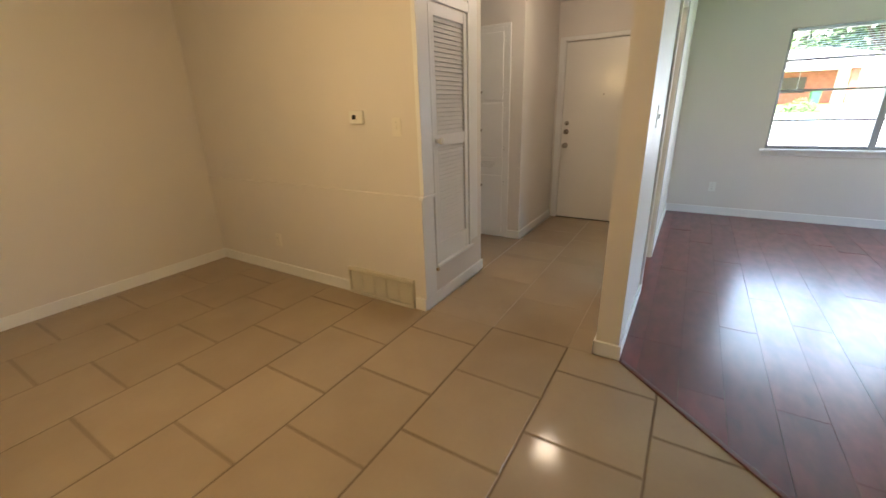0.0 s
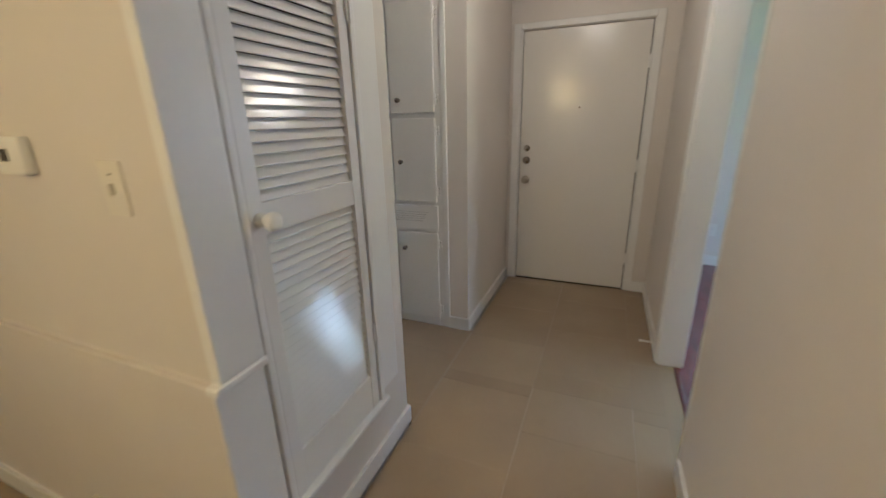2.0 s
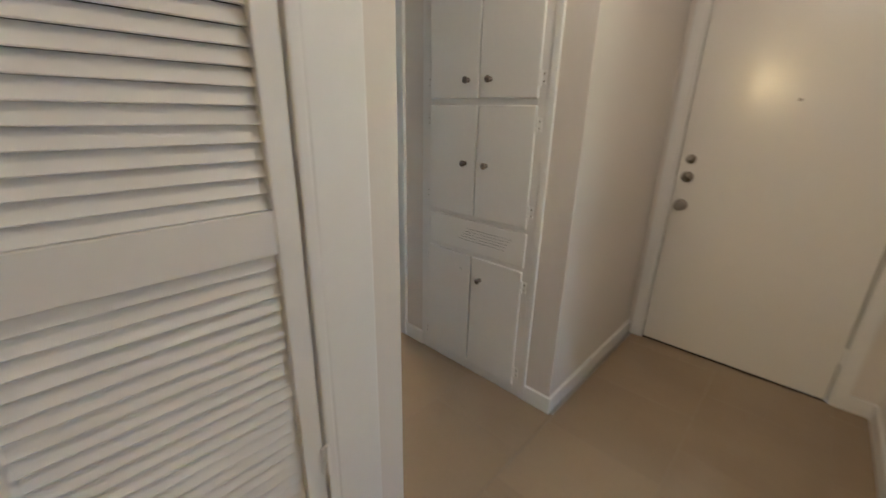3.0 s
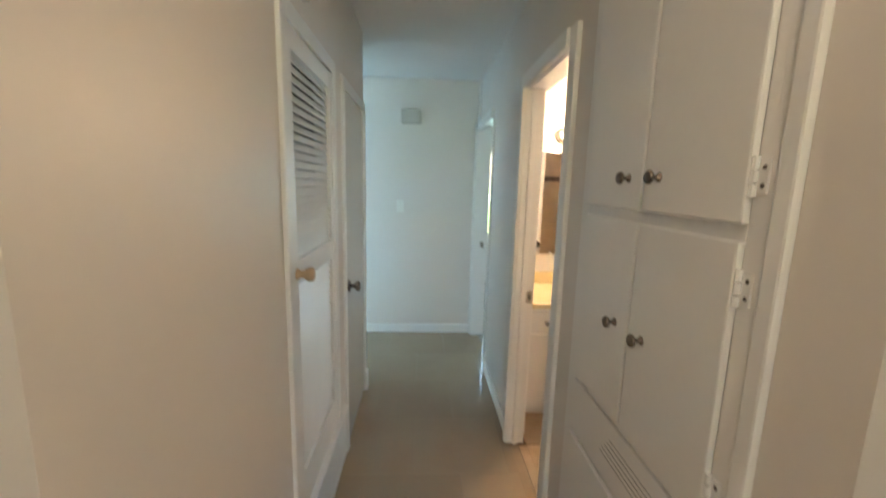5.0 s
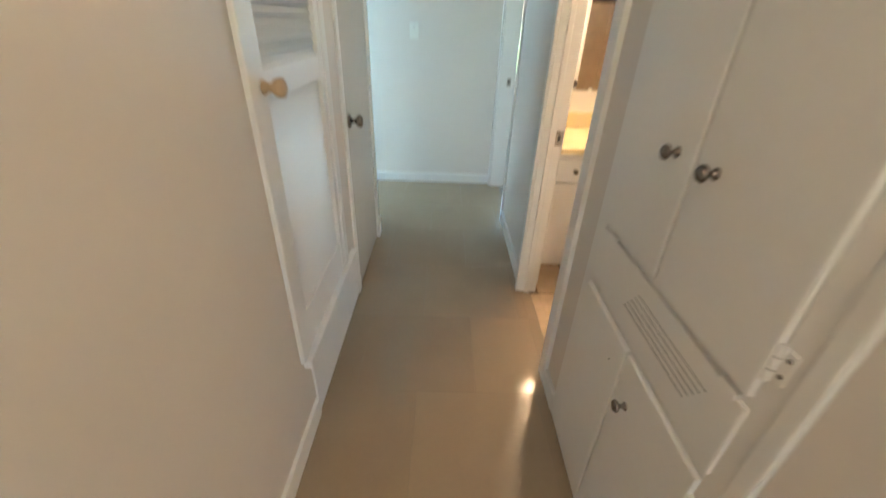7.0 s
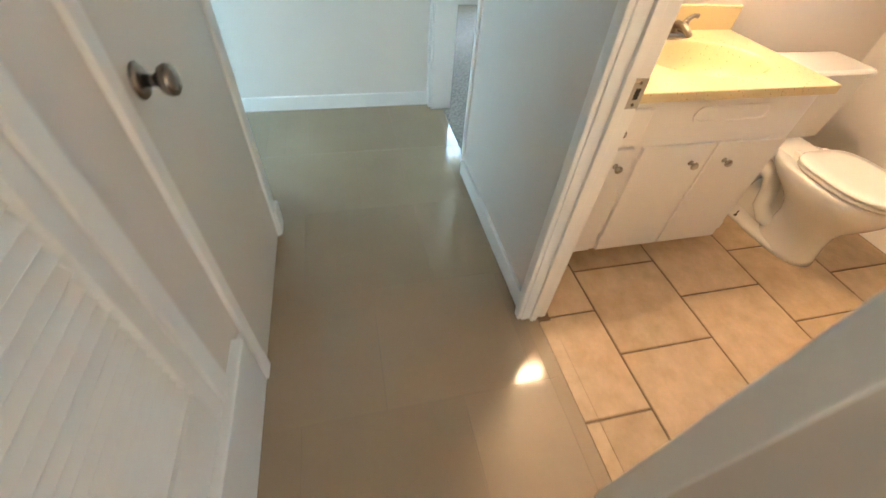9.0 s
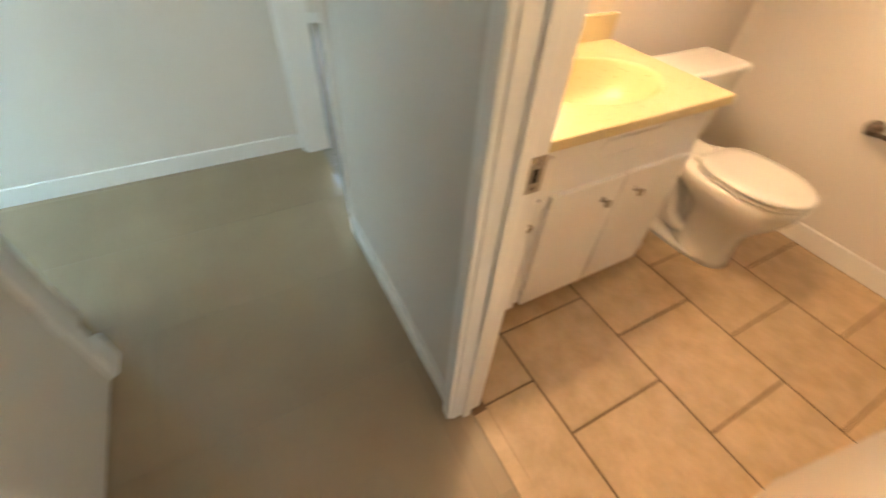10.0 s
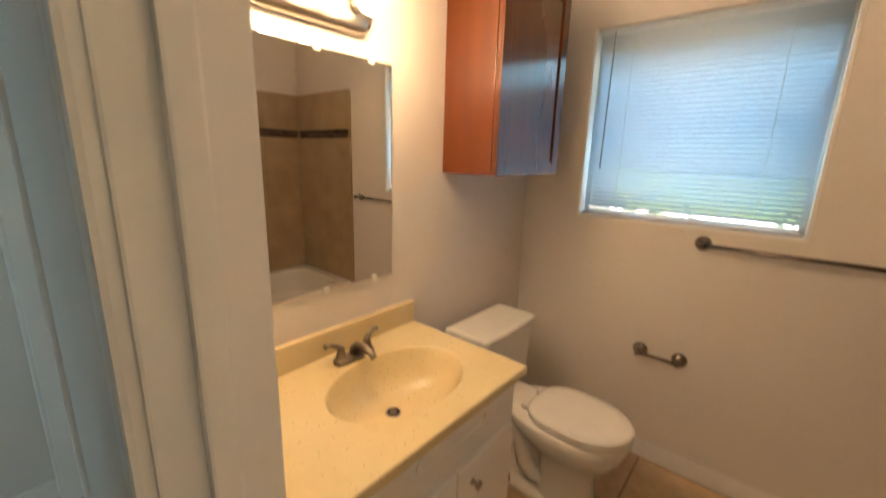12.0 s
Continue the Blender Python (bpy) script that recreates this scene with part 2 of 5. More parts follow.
def tube(bm, points, radius, steps=10):
    """A round bar through points."""
    rings = []
    pts = [Vector(p) for p in points]
    for i, p in enumerate(pts):
        way = (pts[min(i + 1, len(pts) - 1)] - pts[max(i - 1, 0)]).normalized()
        side = way.orthogonal().normalized() if abs(way.z) < 0.99 else Vector((1, 0, 0))
        if abs(way.z) < 0.99:
            side = way.cross(Vector((0, 0, 1))).normalized()
        up = side.cross(way)
        r = radius[i] if isinstance(radius, (list, tuple)) else radius
        rings.append([p + r * (math.cos(2 * math.pi * k / steps) * side + math.sin(2 * math.pi * k / steps) * up) for k in range(steps)])
    return loft(bm, rings)


def mesh_of(name, bm, material, smooth=False):
    bmesh.ops.recalc_face_normals(bm, faces=bm.faces)
    data = bpy.data.meshes.new(name)
    bm.to_mesh(data)
    bm.free()
    data.materials.append(material)
    if smooth:
        for p in data.polygons:
            p.use_smooth = True
    return data


def part(name, bm, material, parent=None, label="", smooth=False):
    ob = new(name, mesh_of(name, bm, material, smooth))
    ob.parent = parent
    if label:
        tagged(ob, label=label)
    return ob


def thing(name, at, label, category, group=""):
    ob = new(name)
    ob.empty_display_size = 0.05
    ob.matrix_world = at if isinstance(at, Matrix) else Matrix.Translation(at)
    return tagged(ob, label, category, group)


def setting(name, bm, material, label, category="wall"):
    return tagged(part(name, bm, material), label, category, kind="structure")


def B(*spans, bevel=0.0):
    """One bmesh of several boxes, each (x0, x1, y0, y1, z0, z1)."""
    bm = bmesh.new()
    for x0, x1, y0, y1, z0, z1 in spans:
        box(bm, (x0, y0, z0), (x1, y1, z1), bevel)
    return bm


AX = {"+x": Matrix.Rotation(radians(90), 4, "Y"), "-x": Matrix.Rotation(radians(-90), 4, "Y"), "+y": Matrix.Rotation(radians(-90), 4, "X"), "-y": Matrix.Rotation(radians(90), 4, "X"), "+z": Matrix()}


def knob_mesh(bm, m, size=1.0):
    return lathe(bm, [(0, 0), (0.011 * size, 0), (0.0105 * size, 0.002), (0.006 * size, 0.006), (0.0055 * size, 0.013), (0.009 * size, 0.017), (0.0145 * size, 0.020), (0.0155 * size, 0.024), (0.013 * size, 0.028), (0, 0.0295)], m, 16)


def door_knob(parent, at, way, material, name="door_knob", scale=1.0):
    """A round passage knob on a rose, at a place on the leaf, pointing along way."""
    m = Matrix.Translation(at) @ AX[way]
    s = scale
    rose = part("rose", lathe(bmesh.new(), [(0, 0), (0.033 * s, 0), (0.033 * s, 0.003), (0.028 * s, 0.009), (0.014 * s, 0.012), (0, 0.012)], m, 24), material, parent, smooth=True)
    part(name, lathe(bmesh.new(), [(0, 0.011), (0.012 * s, 0.011), (0.0105 * s, 0.024), (0.013 * s, 0.032), (0.024 * s, 0.038), (0.0285 * s, 0.048), (0.027 * s, 0.058), (0.018 * s, 0.064), (0, 0.066)], m, 24), material, parent, smooth=True)
    return rose


def hinge(parent, x, y, z, normal, long=0.075):
    """A painted butt hinge: leaf and barrel, facing along normal (an axis name)."""
    bm = bmesh.new()
    if normal[1] == "x":
        s = 1 if normal[0] == "+" else -1
        box(bm, (x, y - 0.013, z - long / 2), (x + 0.004 * s, y + 0.013, z + long / 2), 0.0008)
        tube(bm, [(x + 0.005 * s, y, z - long / 2 - 0.004), (x + 0.005 * s, y, z + long / 2 + 0.004)], 0.0055, 8)
    else:
        s = 1 if normal[0] == "+" else -1
        box(bm, (x - 0.013, y, z - long / 2), (x + 0.013, y + 0.004 * s, z + long / 2), 0.0008)
        tube(bm, [(x, y + 0.005 * s, z - long / 2 - 0.004), (x, y + 0.005 * s, z + long / 2 + 0.004)], 0.0055, 8)
    return part("hinge", bm, TRIM, parent)

# ---- structure ----
H = 2.44          # ceiling
T = 0.10          # partition thickness
YH = 0.885        # hall, south face
YN = 1.82         # hall, north face
XB = -2.46        # bath, west face
YB = 3.725        # bath, north face
XE = -3.48        # hall, end face
XP = 1.145        # entry, east face
YF = 2.90         # front wall face
XT = -0.885       # tub front

setting("ground_slab", B((-6.2, 5.8, -4.8, 5.6, -0.30, -0.03)), CONC, "concrete slab under the whole house", "slab")
# walls
setting("wall_dining_west", B((-2.64, -2.52, -4.5, 0.0, 0, H)), WALL, "cream painted wall of the dining area")
setting("wall_thermostat", B((-2.64, -0.022, 0.0, T, 0.0, H)), WALL, "cream painted wall carrying the thermostat")
setting("wall_lower_panel", B((-2.53, -0.012, -0.018, 0.03, -0.01, 0.832), bevel=0.005), WALL, "cream painted lower wall panel standing proud", "wainscot")
# closet block, east face, with the opening of the narrow louvred door
setting("wall_closet_east", B((-0.12, -0.024, T, 0.162, 0, H), (-0.12, -0.024, 0.64, YH, 0, H), (-0.12, -0.024, 0.162, 0.64, 0, 0.29), (-0.12, -0.024, 0.162, 0.64, 1.98, H)), WALL, "painted closet wall beside the entry")
setting("wall_hall_south", B((-0.85, -0.12, YH - T, YH, 0, H), (-1.70, -1.43, YH - T, YH, 0, H), (-2.39, -2.31, YH - T, YH, 0, H), (-1.43, -0.85, YH - T, YH, 0, 0.30), (-1.43, -0.85, YH - T, YH, 1.95, H), (-2.31, -1.70, YH - T, YH, 1.95, H)), WALL, "beige painted hallway wall with two closet doors")
setting("wall_closet_inside", B((-1.60, -1.50, T, YH - T, 0, H), (-2.64, -2.54, T, 0.78, 0, H)), WALL, "plain inner closet partition")
# hall end and rooms beyond
setting("wall_hall_end", B((XE - T, XE, -0.2, 1.80, 0, H)), WALL, "pale painted wall at the end of the hallway")
setting("wall_hall_end_header", B((-2.54, -2.39, T, YH - T, 0, H)), WALL, "painted header and return at the hallway end")
setting("wall_bedroom_south", B((-5.8, XE - T, 1.80, 1.90, 0, H), (XE - T, XE + 0.06, 1.80, 1.90, 0, H), (XE + 0.06, -2.68, YN, YN + T, 2.03, H)), WALL, "painted wall with the bedroom doorway")
setting("wall_hall_north", B((-2.68, -1.772, YN, YN + T, 0, H), (-1.772, -1.095, YN, YN + T, 2.0, H), (-1.095, -0.90, YN, YN + T, 0, H), (-0.90, -0.19, YN, YN + T, 2.09, H), (-0.19, -0.03, YN, YN + T, 0, H)), WALL, "grey-white painted hallway wall")
setting("wall_cabinet_recess", B((-0.92, -0.17, 2.18, 2.20, 0, H), (-0.92, -0.90, YN + T, 2.18, 0, H), (-0.19, -0.17, YN + T, 2.18, 0, H)), WALL, "plain inner walls behind the linen cupboard")
setting("wall_bath_west", B((XB - T, XB, YN + T, YB, 0, H)), WALL, "white painted bathroom wall behind the vanity")
setting("wall_bath_north", B((XB - T, -2.165, YB, YB + 0.14, 0, H), (-1.275, -0.02, YB, YB + 0.14, 0, H), (-2.165, -1.275, YB, YB + 0.14, 0, 1.165), (-2.165, -1.275, YB, YB + 0.14, 2.03, H)), WALL, "white painted bathroom wall with the window")
setting("wall_alcove_west", B((-0.12, -0.03, YN + T, YB, 0, H)), WALL, "painted wall between entry and bathroom")
setting("wall_bedroom", B((-5.8, -5.7, 1.90, 2.2, 0, H), (-5.8, -5.7, 3.6, 5.2, 0, H), (-5.8, -5.7, 2.2, 3.6, 0, 0.70), (-5.8, -5.7, 2.2, 3.6, 2.0, H), (-5.8, XB - T, 5.2, 5.3, 0, H), (XB - T, XB, YB + 0.14, 5.2, 0, H)), WALL, "pale painted bedroom walls with a window")
setting("wall_back_room", B((-5.8, -5.7, -2.5, -1.6, 0, H), (-5.8, -5.7, -0.2, 1.80, 0, H), (-5.8, -5.7, -1.6, -0.2, 0, 0.70), (-5.8, -5.7, -1.6, -0.2, 2.0, H), (-5.7, -2.64, -2.6, -2.5, 0, H)), WALL, "pale painted back room walls with a window")
# entry
setting("wall_front", B((-0.03, 0.065, YF, YF + 0.14, 0, H), (0.98, 1.27, YF, YF + 0.14, 0, H), (0.065, 0.98, YF, YF + 0.14, 2.035, H)), WALL, "cream painted wall around the front door")
setting("wall_entry_east", B((XP, 1.268, 0.02, 1.00, 0, H), (XP, 1.268, 1.83, YF, 0, H), (XP, 1.268, 1.00, 1.83, 2.06, H)), WALL, "painted partition between entry and living room")
setting("wall_living_west", B((1.17, 1.268, YF + 0.14, 3.94, 0, H)), WALL, "painted return wall of the living room")
setting("wall_living_north", B((1.17, 2.165, 3.80, 3.94, 0, H), (3.95, 5.4, 3.80, 3.94, 0, H), (2.165, 3.95, 3.80, 3.94, 0, 0.815), (2.165, 3.95, 3.80, 3.94, 2.045, H)), WALL, "pale grey painted living room wall with the window")
setting("wall_living_east", B((5.3, 5.4, -4.5, 0.55, 0, H), (5.3, 5.4, 2.95, 3.80, 0, H), (5.3, 5.4, 0.55, 2.95, 0, 0.75), (5.3, 5.4, 0.55, 2.95, 2.15, H)), WALL, "plain painted living room wall")
setting("wall_dining_south", B((-2.64, 5.4, -4.6, -4.5, 0, H)), WALL, "plain painted wall closing the dining area")
setting("ceiling", B((-5.9, 5.5, -4.7, 5.4, H, H + 0.12)), CEIL, "off-white painted ceiling", "ceiling")
# subfloors under the pieces
setting("floor_bedroom", B((-5.7, XE - T, -2.5, 5.2, -0.03, 0.004), (XE - T, XB - T, 1.87, 5.2, -0.03, 0.004), (XE - T, -2.54, -2.5, 0.3, -0.03, 0.004)), CARPET, "grey-brown cut pile carpet", "carpet")


def baseboard(name, runs, h=0.085, d=0.014):
    """Runs along walls: (x0, y0, x1, y1, side), side the axis the face looks to."""
    root = thing(name, (0, 0, 0), "white gloss painted baseboard along the wall", "baseboard")
    root["kind"] = "structure"
    for x0, y0, x1, y1, side in runs:
        bm = bmesh.new()
        into = 0.008
        dx = d if side == "+x" else -d if side == "-x" else 0
        dy = d if side == "+y" else -d if side == "-y" else 0
        sx, sy = (into if dx > 0 else -into if dx < 0 else 0), (into if dy > 0 else -into if dy < 0 else 0)
        box(bm, (min(x0 - sx, x1 - sx, x0 + dx), min(y0 - sy, y1 - sy, y0 + dy), -0.005), (max(x0 - sx, x1 - sx, x0 + dx), max(y0 - sy, y1 - sy, y0 + dy), h), 0.004)
        part("board", bm, TRIM, root)
    return root


baseboard("baseboard_dining", [(-2.52, -4.5, -2.52, -0.018, "+x"), (-2.506, -0.018, -0.74, -0.018, "-y"), (-0.10, -0.018, -0.01, -0.018, "-y")], 0.09)
baseboard("baseboard_closet", [(-0.024, -0.030, -0.024, 0.899, "+x"), (-0.86, YH, -0.024, YH, "+y"), (-1.70, YH, -1.645, YH, "+y")], 0.085)
baseboard("baseboard_entry", [(-0.03, YN - 0.014, -0.03, YF, "+x"), (-0.19, YN, -0.03, YN, "-y"), (-1.04, YN, -0.90, YN, "-y"), (XP, 1.92, XP, YF, "-x"), (1.03, YF, XP - 0.014, YF, "-y"), (XP, 0.006, XP, 0.985, "-x"), (XP - 0.014, 0.02, 1.282, 0.02, "-y"), (1.268, 0.02, 1.268, 0.95, "+x")], 0.085)
baseboard("baseboard_hall", [(-2.68, YN, -1.757, YN, "-y"), (XE, -0.2, XE, 1.79, "+x")], 0.085)
baseboard("baseboard_living", [(1.268, 1.90, 1.268, 3.80, "+x"), (1.282, 3.80, 5.3, 3.80, "-y")], 0.095)
baseboard("baseboard_bath", [(XB, YB, XT, YB, "-y")], 0.09)
baseboard("baseboard_bedroom", [(-5.7, 1.90, -5.7, 5.2, "+x")], 0.09)


def casing(name, label, boards, extra=()):
    """Door trim: each board a box with a rounded outer edge."""
    root = thing(name, (0, 0, 0), label, "door casing")
    root["kind"] = "structure"
    for x0, x1, y0, y1, z0, z1 in boards:
        # the back of a board is let a little into its wall
        x0 -= 0.009 if x0 in (1.268, -0.024, XE) else 0
        x1 += 0.009 if x1 in (XP,) else 0
        y0 -= 0.009 if y0 in (YH, YN + T) else 0
        y1 += 0.009 if y1 in (YN, YF, YN - 0.001) else 0
        part("board", B((x0, x1, y0, y1, z0, z1), bevel=0.006), TRIM, root)
    for x0, x1, y0, y1, z0, z1 in extra:
        part("jamb", B((x0, x1, y0, y1, z0, z1), bevel=0.003), TRIM, root)
    return root


# narrow louvred closet, east face: corner boards, casing, sill
casing("trim_closet_east", "white painted trim boards round the narrow closet door",
       [(-0.024, 0.0, -0.002, 0.128, 0.835, H), (-0.024, -0.010, -0.016, 0.128, 0.085, 0.812), (-0.024, 0.006, -0.020, 0.132, 0.812, 0.834),
        (-0.024, -0.012, 0.672, 0.80, 0.33, H), (-0.024, -0.012, 0.132, 0.672, 1.995, 2.06), (-0.024, 0.010, 0.135, 0.69, 0.283, 0.302), (-0.024, -0.004, 0.134, 0.158, 0.302, 1.995), (-0.024, -0.004, 0.644, 0.670, 0.302, 1.995)])
casing("trim_closet_hall", "white painted trim and sill round the hallway closet door",
       [(-0.85, -0.795, YH, YH + 0.014, 0.325, 2.0), (-1.485, -1.43, YH, YH + 0.014, 0.325, 2.0), (-1.43, -0.85, YH, YH + 0.014, 1.945, 2.0), (-1.60, -0.815, YH, YH + 0.030, 0.285, 0.322), (-1.645, -0.865, YH, YH + 0.008, 0.0, 0.285)])
casing("trim_hall_door", "white painted casing of the flush hallway door",
       [(-1.70, -1.655, YH, YH + 0.012, 0.0, 1.95), (-2.385, -2.315, YH, YH + 0.014, 0.0, 2.0), (-2.315, -1.655, YH, YH + 0.012, 1.945, 2.0), (-2.405, -2.322, YH - 0.004, YH + 0.024, 0.0, 0.13)], [(-2.405, -2.390, YH - T, YH, 0.0, 2.03)])
casing("trim_bath_door", "white painted casing and jamb of the bathroom doorway",
       [(-1.752, -1.716, YN - 0.032, YN - 0.001, 0.0, 2.035), (-1.115, -1.045, YN - 0.018, YN, 0.0, 2.05), (-1.752, -1.115, YN - 0.030, YN - 0.001, 1.985, 2.05), (-1.865, -1.797, YN + T, YN + T + 0.014, 0.0, 2.05)],
       [(-1.774, -1.711, YN - 0.018, 1.903, 0.0, 2.0), (-1.7115, -1.699, 1.836, 1.861, 0.0, 1.975), (-1.122, -1.095, YN - 0.004, YN + T, 0.0, 2.0), (-1.711, -1.122, YN - 0.004, YN + T, 1.975, 2.0)])
casing("trim_bedroom_door", "white painted casing of the bedroom doorway",
       [(XE, XE + 0.06, YN - 0.045, YN - 0.020, 0.0, 2.06), (XE + 0.06, -2.68, YN - 0.030, YN, 1.99, 2.06), (-2.70, -2.665, YN - 0.012, YN, 0.085, 1.99)], [(XE + 0.06, XE + 0.085, YN - 0.03, YN + T, 0.0, 2.03), (-2.705, -2.68, YN, YN + T, 0.0, 2.03)])
casing("trim_front_door", "cream painted casing of the front door",
       [(-0.002, 0.055, YF - 0.018, YF, 0.0, 2.085), (0.985, 1.04, YF - 0.018, YF, 0.0, 2.085), (0.055, 0.985, YF - 0.018, YF, 2.04, 2.085)],
       [(0.055, 0.068, YF - 0.012, YF + 0.08, 0.0, 2.04), (0.975, 0.985, YF - 0.012, YF + 0.08, 0.0, 2.04)])
casing("trim_living_opening", "white painted casing of the opening to the living room",
       [(XP - 0.016, XP, 1.83, 1.92, 0.0, 2.12), (1.268, 1.284, 1.83, 1.895, 0.0, 2.12), (XP - 0.016, XP, 1.00, 1.83, 2.055, 2.12)],
       [(XP - 0.004, 1.272, 1.81, 1.83, 0.0, 2.06), (XP - 0.004, 1.272, 1.00, 1.02, 0.0, 2.06), (XP - 0.004, 1.272, 1.02, 1.81, 2.04, 2.06), (1.268, 1.284, 0.945, 1.00, 0.0, 2.12)])


# ---- doors ----
def louvre_door(name, label, width, height, at, mirror=False, knob_mat=WHITEP, rails=(0.15, 0.83, 0.91), slat_mat=TRIM):
    """A narrow door with two louvred panels; local x along the leaf, y out of it, z up."""
    root = thing(name, at, label, "louvre door")
    s = 0.045
    lo, m0, m1 = rails
    part("stile", B((0, s, -0.026, 0.006, 0, height), bevel=0.003), TRIM, root)
    part("stile", B((width - s, width, -0.026, 0.006, 0, height), bevel=0.003), TRIM, root)
    for z0, z1 in ((0, lo), (m0, m1), (height - 0.065, height)):
        part("rail", B((s, width - s, -0.024, 0.004, z0, z1), bevel=0.002), TRIM, root)
    bm = box(bmesh.new(), (0, -0.0024, -0.0151), (width - 2 * s, 0.0024, 0.0151), 0.0017)
    slat = mesh_of("slat", bm, slat_mat)
    for z0, z1 in ((lo, m0), (m1, height - 0.065)):
        count = round((z1 - z0) / 0.0285)
        for i in range(count):
            ob = new("slat", slat)
            ob.parent = root
            ob.matrix_basis = Matrix.Translation((s, -0.012, z0 + (i + 0.5) * (z1 - z0) / count)) @ Matrix.Rotation(radians(25.5), 4, "X")
    # black sheet: the closet's shade between the slats, put into colour
    part("backing", B((0.01, width - 0.01, -0.075, -0.07, 0.01, height - 0.01)), GAPSHADE, root, "black sheet standing in for closet shade behind the slats")
    kx = 0.03 if not mirror else width - 0.03
    part("knob", lathe(bmesh.new(), [(0, 0), (0.019, 0), (0.017, 0.004), (0.011, 0.012), (0.012, 0.022), (0.020, 0.030), (0.0235, 0.040), (0.0225, 0.050), (0.014, 0.055), (0, 0.056)], Matrix.Translation((kx, 0.006, (m0 + m1) / 2)) @ AX["+y"], 24), knob_mat, root, smooth=True)
    hx = width + 0.006 if not mirror else -0.006
    for z in (0.32, height - 0.26):
        hinge(root, hx, 0.008, z, "+y")
    return root


# local +x runs along +y of the place on the entry side
louvre_door("louvre_door", "narrow white louvred closet door with a round white knob", 0.475, 1.68, Matrix.Translation((-0.018, 0.163, 0.303)) @ Matrix.Rotation(radians(90), 4, "Z") @ Matrix.Diagonal((1, -1, 1, 1)), slat_mat=LOUVRE)
louvre_door("louvre_door", "white louvred hallway closet door with a bare wooden knob", 0.575, 1.615, Matrix.Translation((-0.853, YH + 0.002, 0.325)) @ Matrix.Diagonal((-1, 1, 1, 1)), knob_mat=WKNOB)


def flush_door(name, label, x0, x1, y0, y1, z1, category="door"):
    root = thing(name, ((x0 + x1) / 2, (y0 + y1) / 2, 0.0), label, category)
    part("leaf", B((x0 - (x0 + x1) / 2, x1 - (x0 + x1) / 2, y0 - (y0 + y1) / 2, y1 - (y0 + y1) / 2, 0.012, z1), bevel=0.003), DOORP, root)
    return root


front = flush_door("front_door", "cream painted flush front door, closed, with nickel locks", 0.0735, 0.9665, YF - 0.004, YF + 0.04, 2.028)
fx, fy = (0.070 + 0.973) / 2, YF + 0.018
door_knob(front, (0.128 - fx, -0.022, 0.90), "-y", NICKEL)
for z, r in ((1.06, 0.031), (1.158, 0.026)):
    part("deadbolt", lathe(bmesh.new(), [(0, 0), (r, 0), (r, 0.006), (r * 0.8, 0.013), (r * 0.45, 0.016), (r * 0.4, 0.024), (0, 0.025)], Matrix.Translation((0.130 - fx, -0.022, z)) @ AX["-y"], 24), NICKEL, front, smooth=True)
part("peephole", lathe(bmesh.new(), [(0, 0), (0.008, 0), (0.008, 0.003), (0.004, 0.004), (0, 0.003)], Matrix.Translation((0.521 - fx, -0.022, 1.467)) @ AX["-y"], 16), NICKEL, front)
for z in (0.28, 1.03, 1.76):
    hinge(front, 0.977 - fx, -0.026, z, "-y", 0.09)
# black sheet behind the leaf paints the shade in its gaps
part("dark_gap", B((-0.47, 0.47, 0.024, 0.03, 0.0, 2.05)), GAPSHADE, front)
part("weatherstrip", B((-0.45, 0.45, -0.02, 0.02, 0.0, 0.012)), GAPSHADE, front)

hall_door = flush_door("hall_door", "white flush hallway closet door, closed, with dark knob", -2.31, -1.702, YH - 0.03, YH + 0.006, 1.94)
hx0, hy0 = (-2.31 - 1.702) / 2, YH - 0.012
door_knob(hall_door, (-1.765 - hx0, 0.018, 0.925), "+y", BRONZE)
for z in (0.30, 1.72):
    hinge(hall_door, -2.313 - hx0, 0.018, z, "+y")

bath_door = flush_door("bath_door", "white flush bathroom door standing open, with nickel knob", -1.135, -1.100, 1.925, 2.555, 1.97)
bx0, by0 = -1.1175, (1.925 + 2.555) / 2
door_knob(bath_door, (-0.0175, 2.515 - by0, 0.885), "-x", BRONZE)
door_knob(bath_door, (0.0175, 2.515 - by0, 0.885), "+x", BRONZE)
part("latch_plate", B((-0.012, 0.012, 0.3145, 0.317, 0.86, 0.92)), NICKEL, bath_door)
for z in (0.25, 1.72):
    hinge(bath_door, -0.0175, 1.93 - by0, z, "-x")

strike = thing("strike_plate", (-1.7115, YN + 0.066, 0.888), "worn nickel strike plate let into the door jamb", "strike plate")
part("plate", B((-0.0005, 0.003, -0.018, 0.016, -0.035, 0.035), bevel=0.001), NICKEL, strike)
part("latch_hole", B((0.0025, 0.0042, -0.008, 0.004, -0.013, 0.013)), GAPSHADE, strike)
for z in (-0.025, 0.025):
    part("screw", lathe(bmesh.new(), [(0, 0.003), (0.004, 0.003), (0.003, 0.0046), (0, 0.0048)], Matrix.Translation((0, -0.002, z)) @ AX["+x"], 10), BRONZE, strike)
strike_2 = thing("strike_plate", (XE + 0.087, YN + 0.05, 0.92), "small nickel strike plate on the bedroom door jamb", "strike plate")
part("plate", B((-0.0005, 0.003, -0.018, 0.016, -0.032, 0.032), bevel=0.001), NICKEL, strike_2)
part("latch_hole", B((0.0025, 0.0042, -0.008, 0.004, -0.012, 0.012)), GAPSHADE, strike_2)


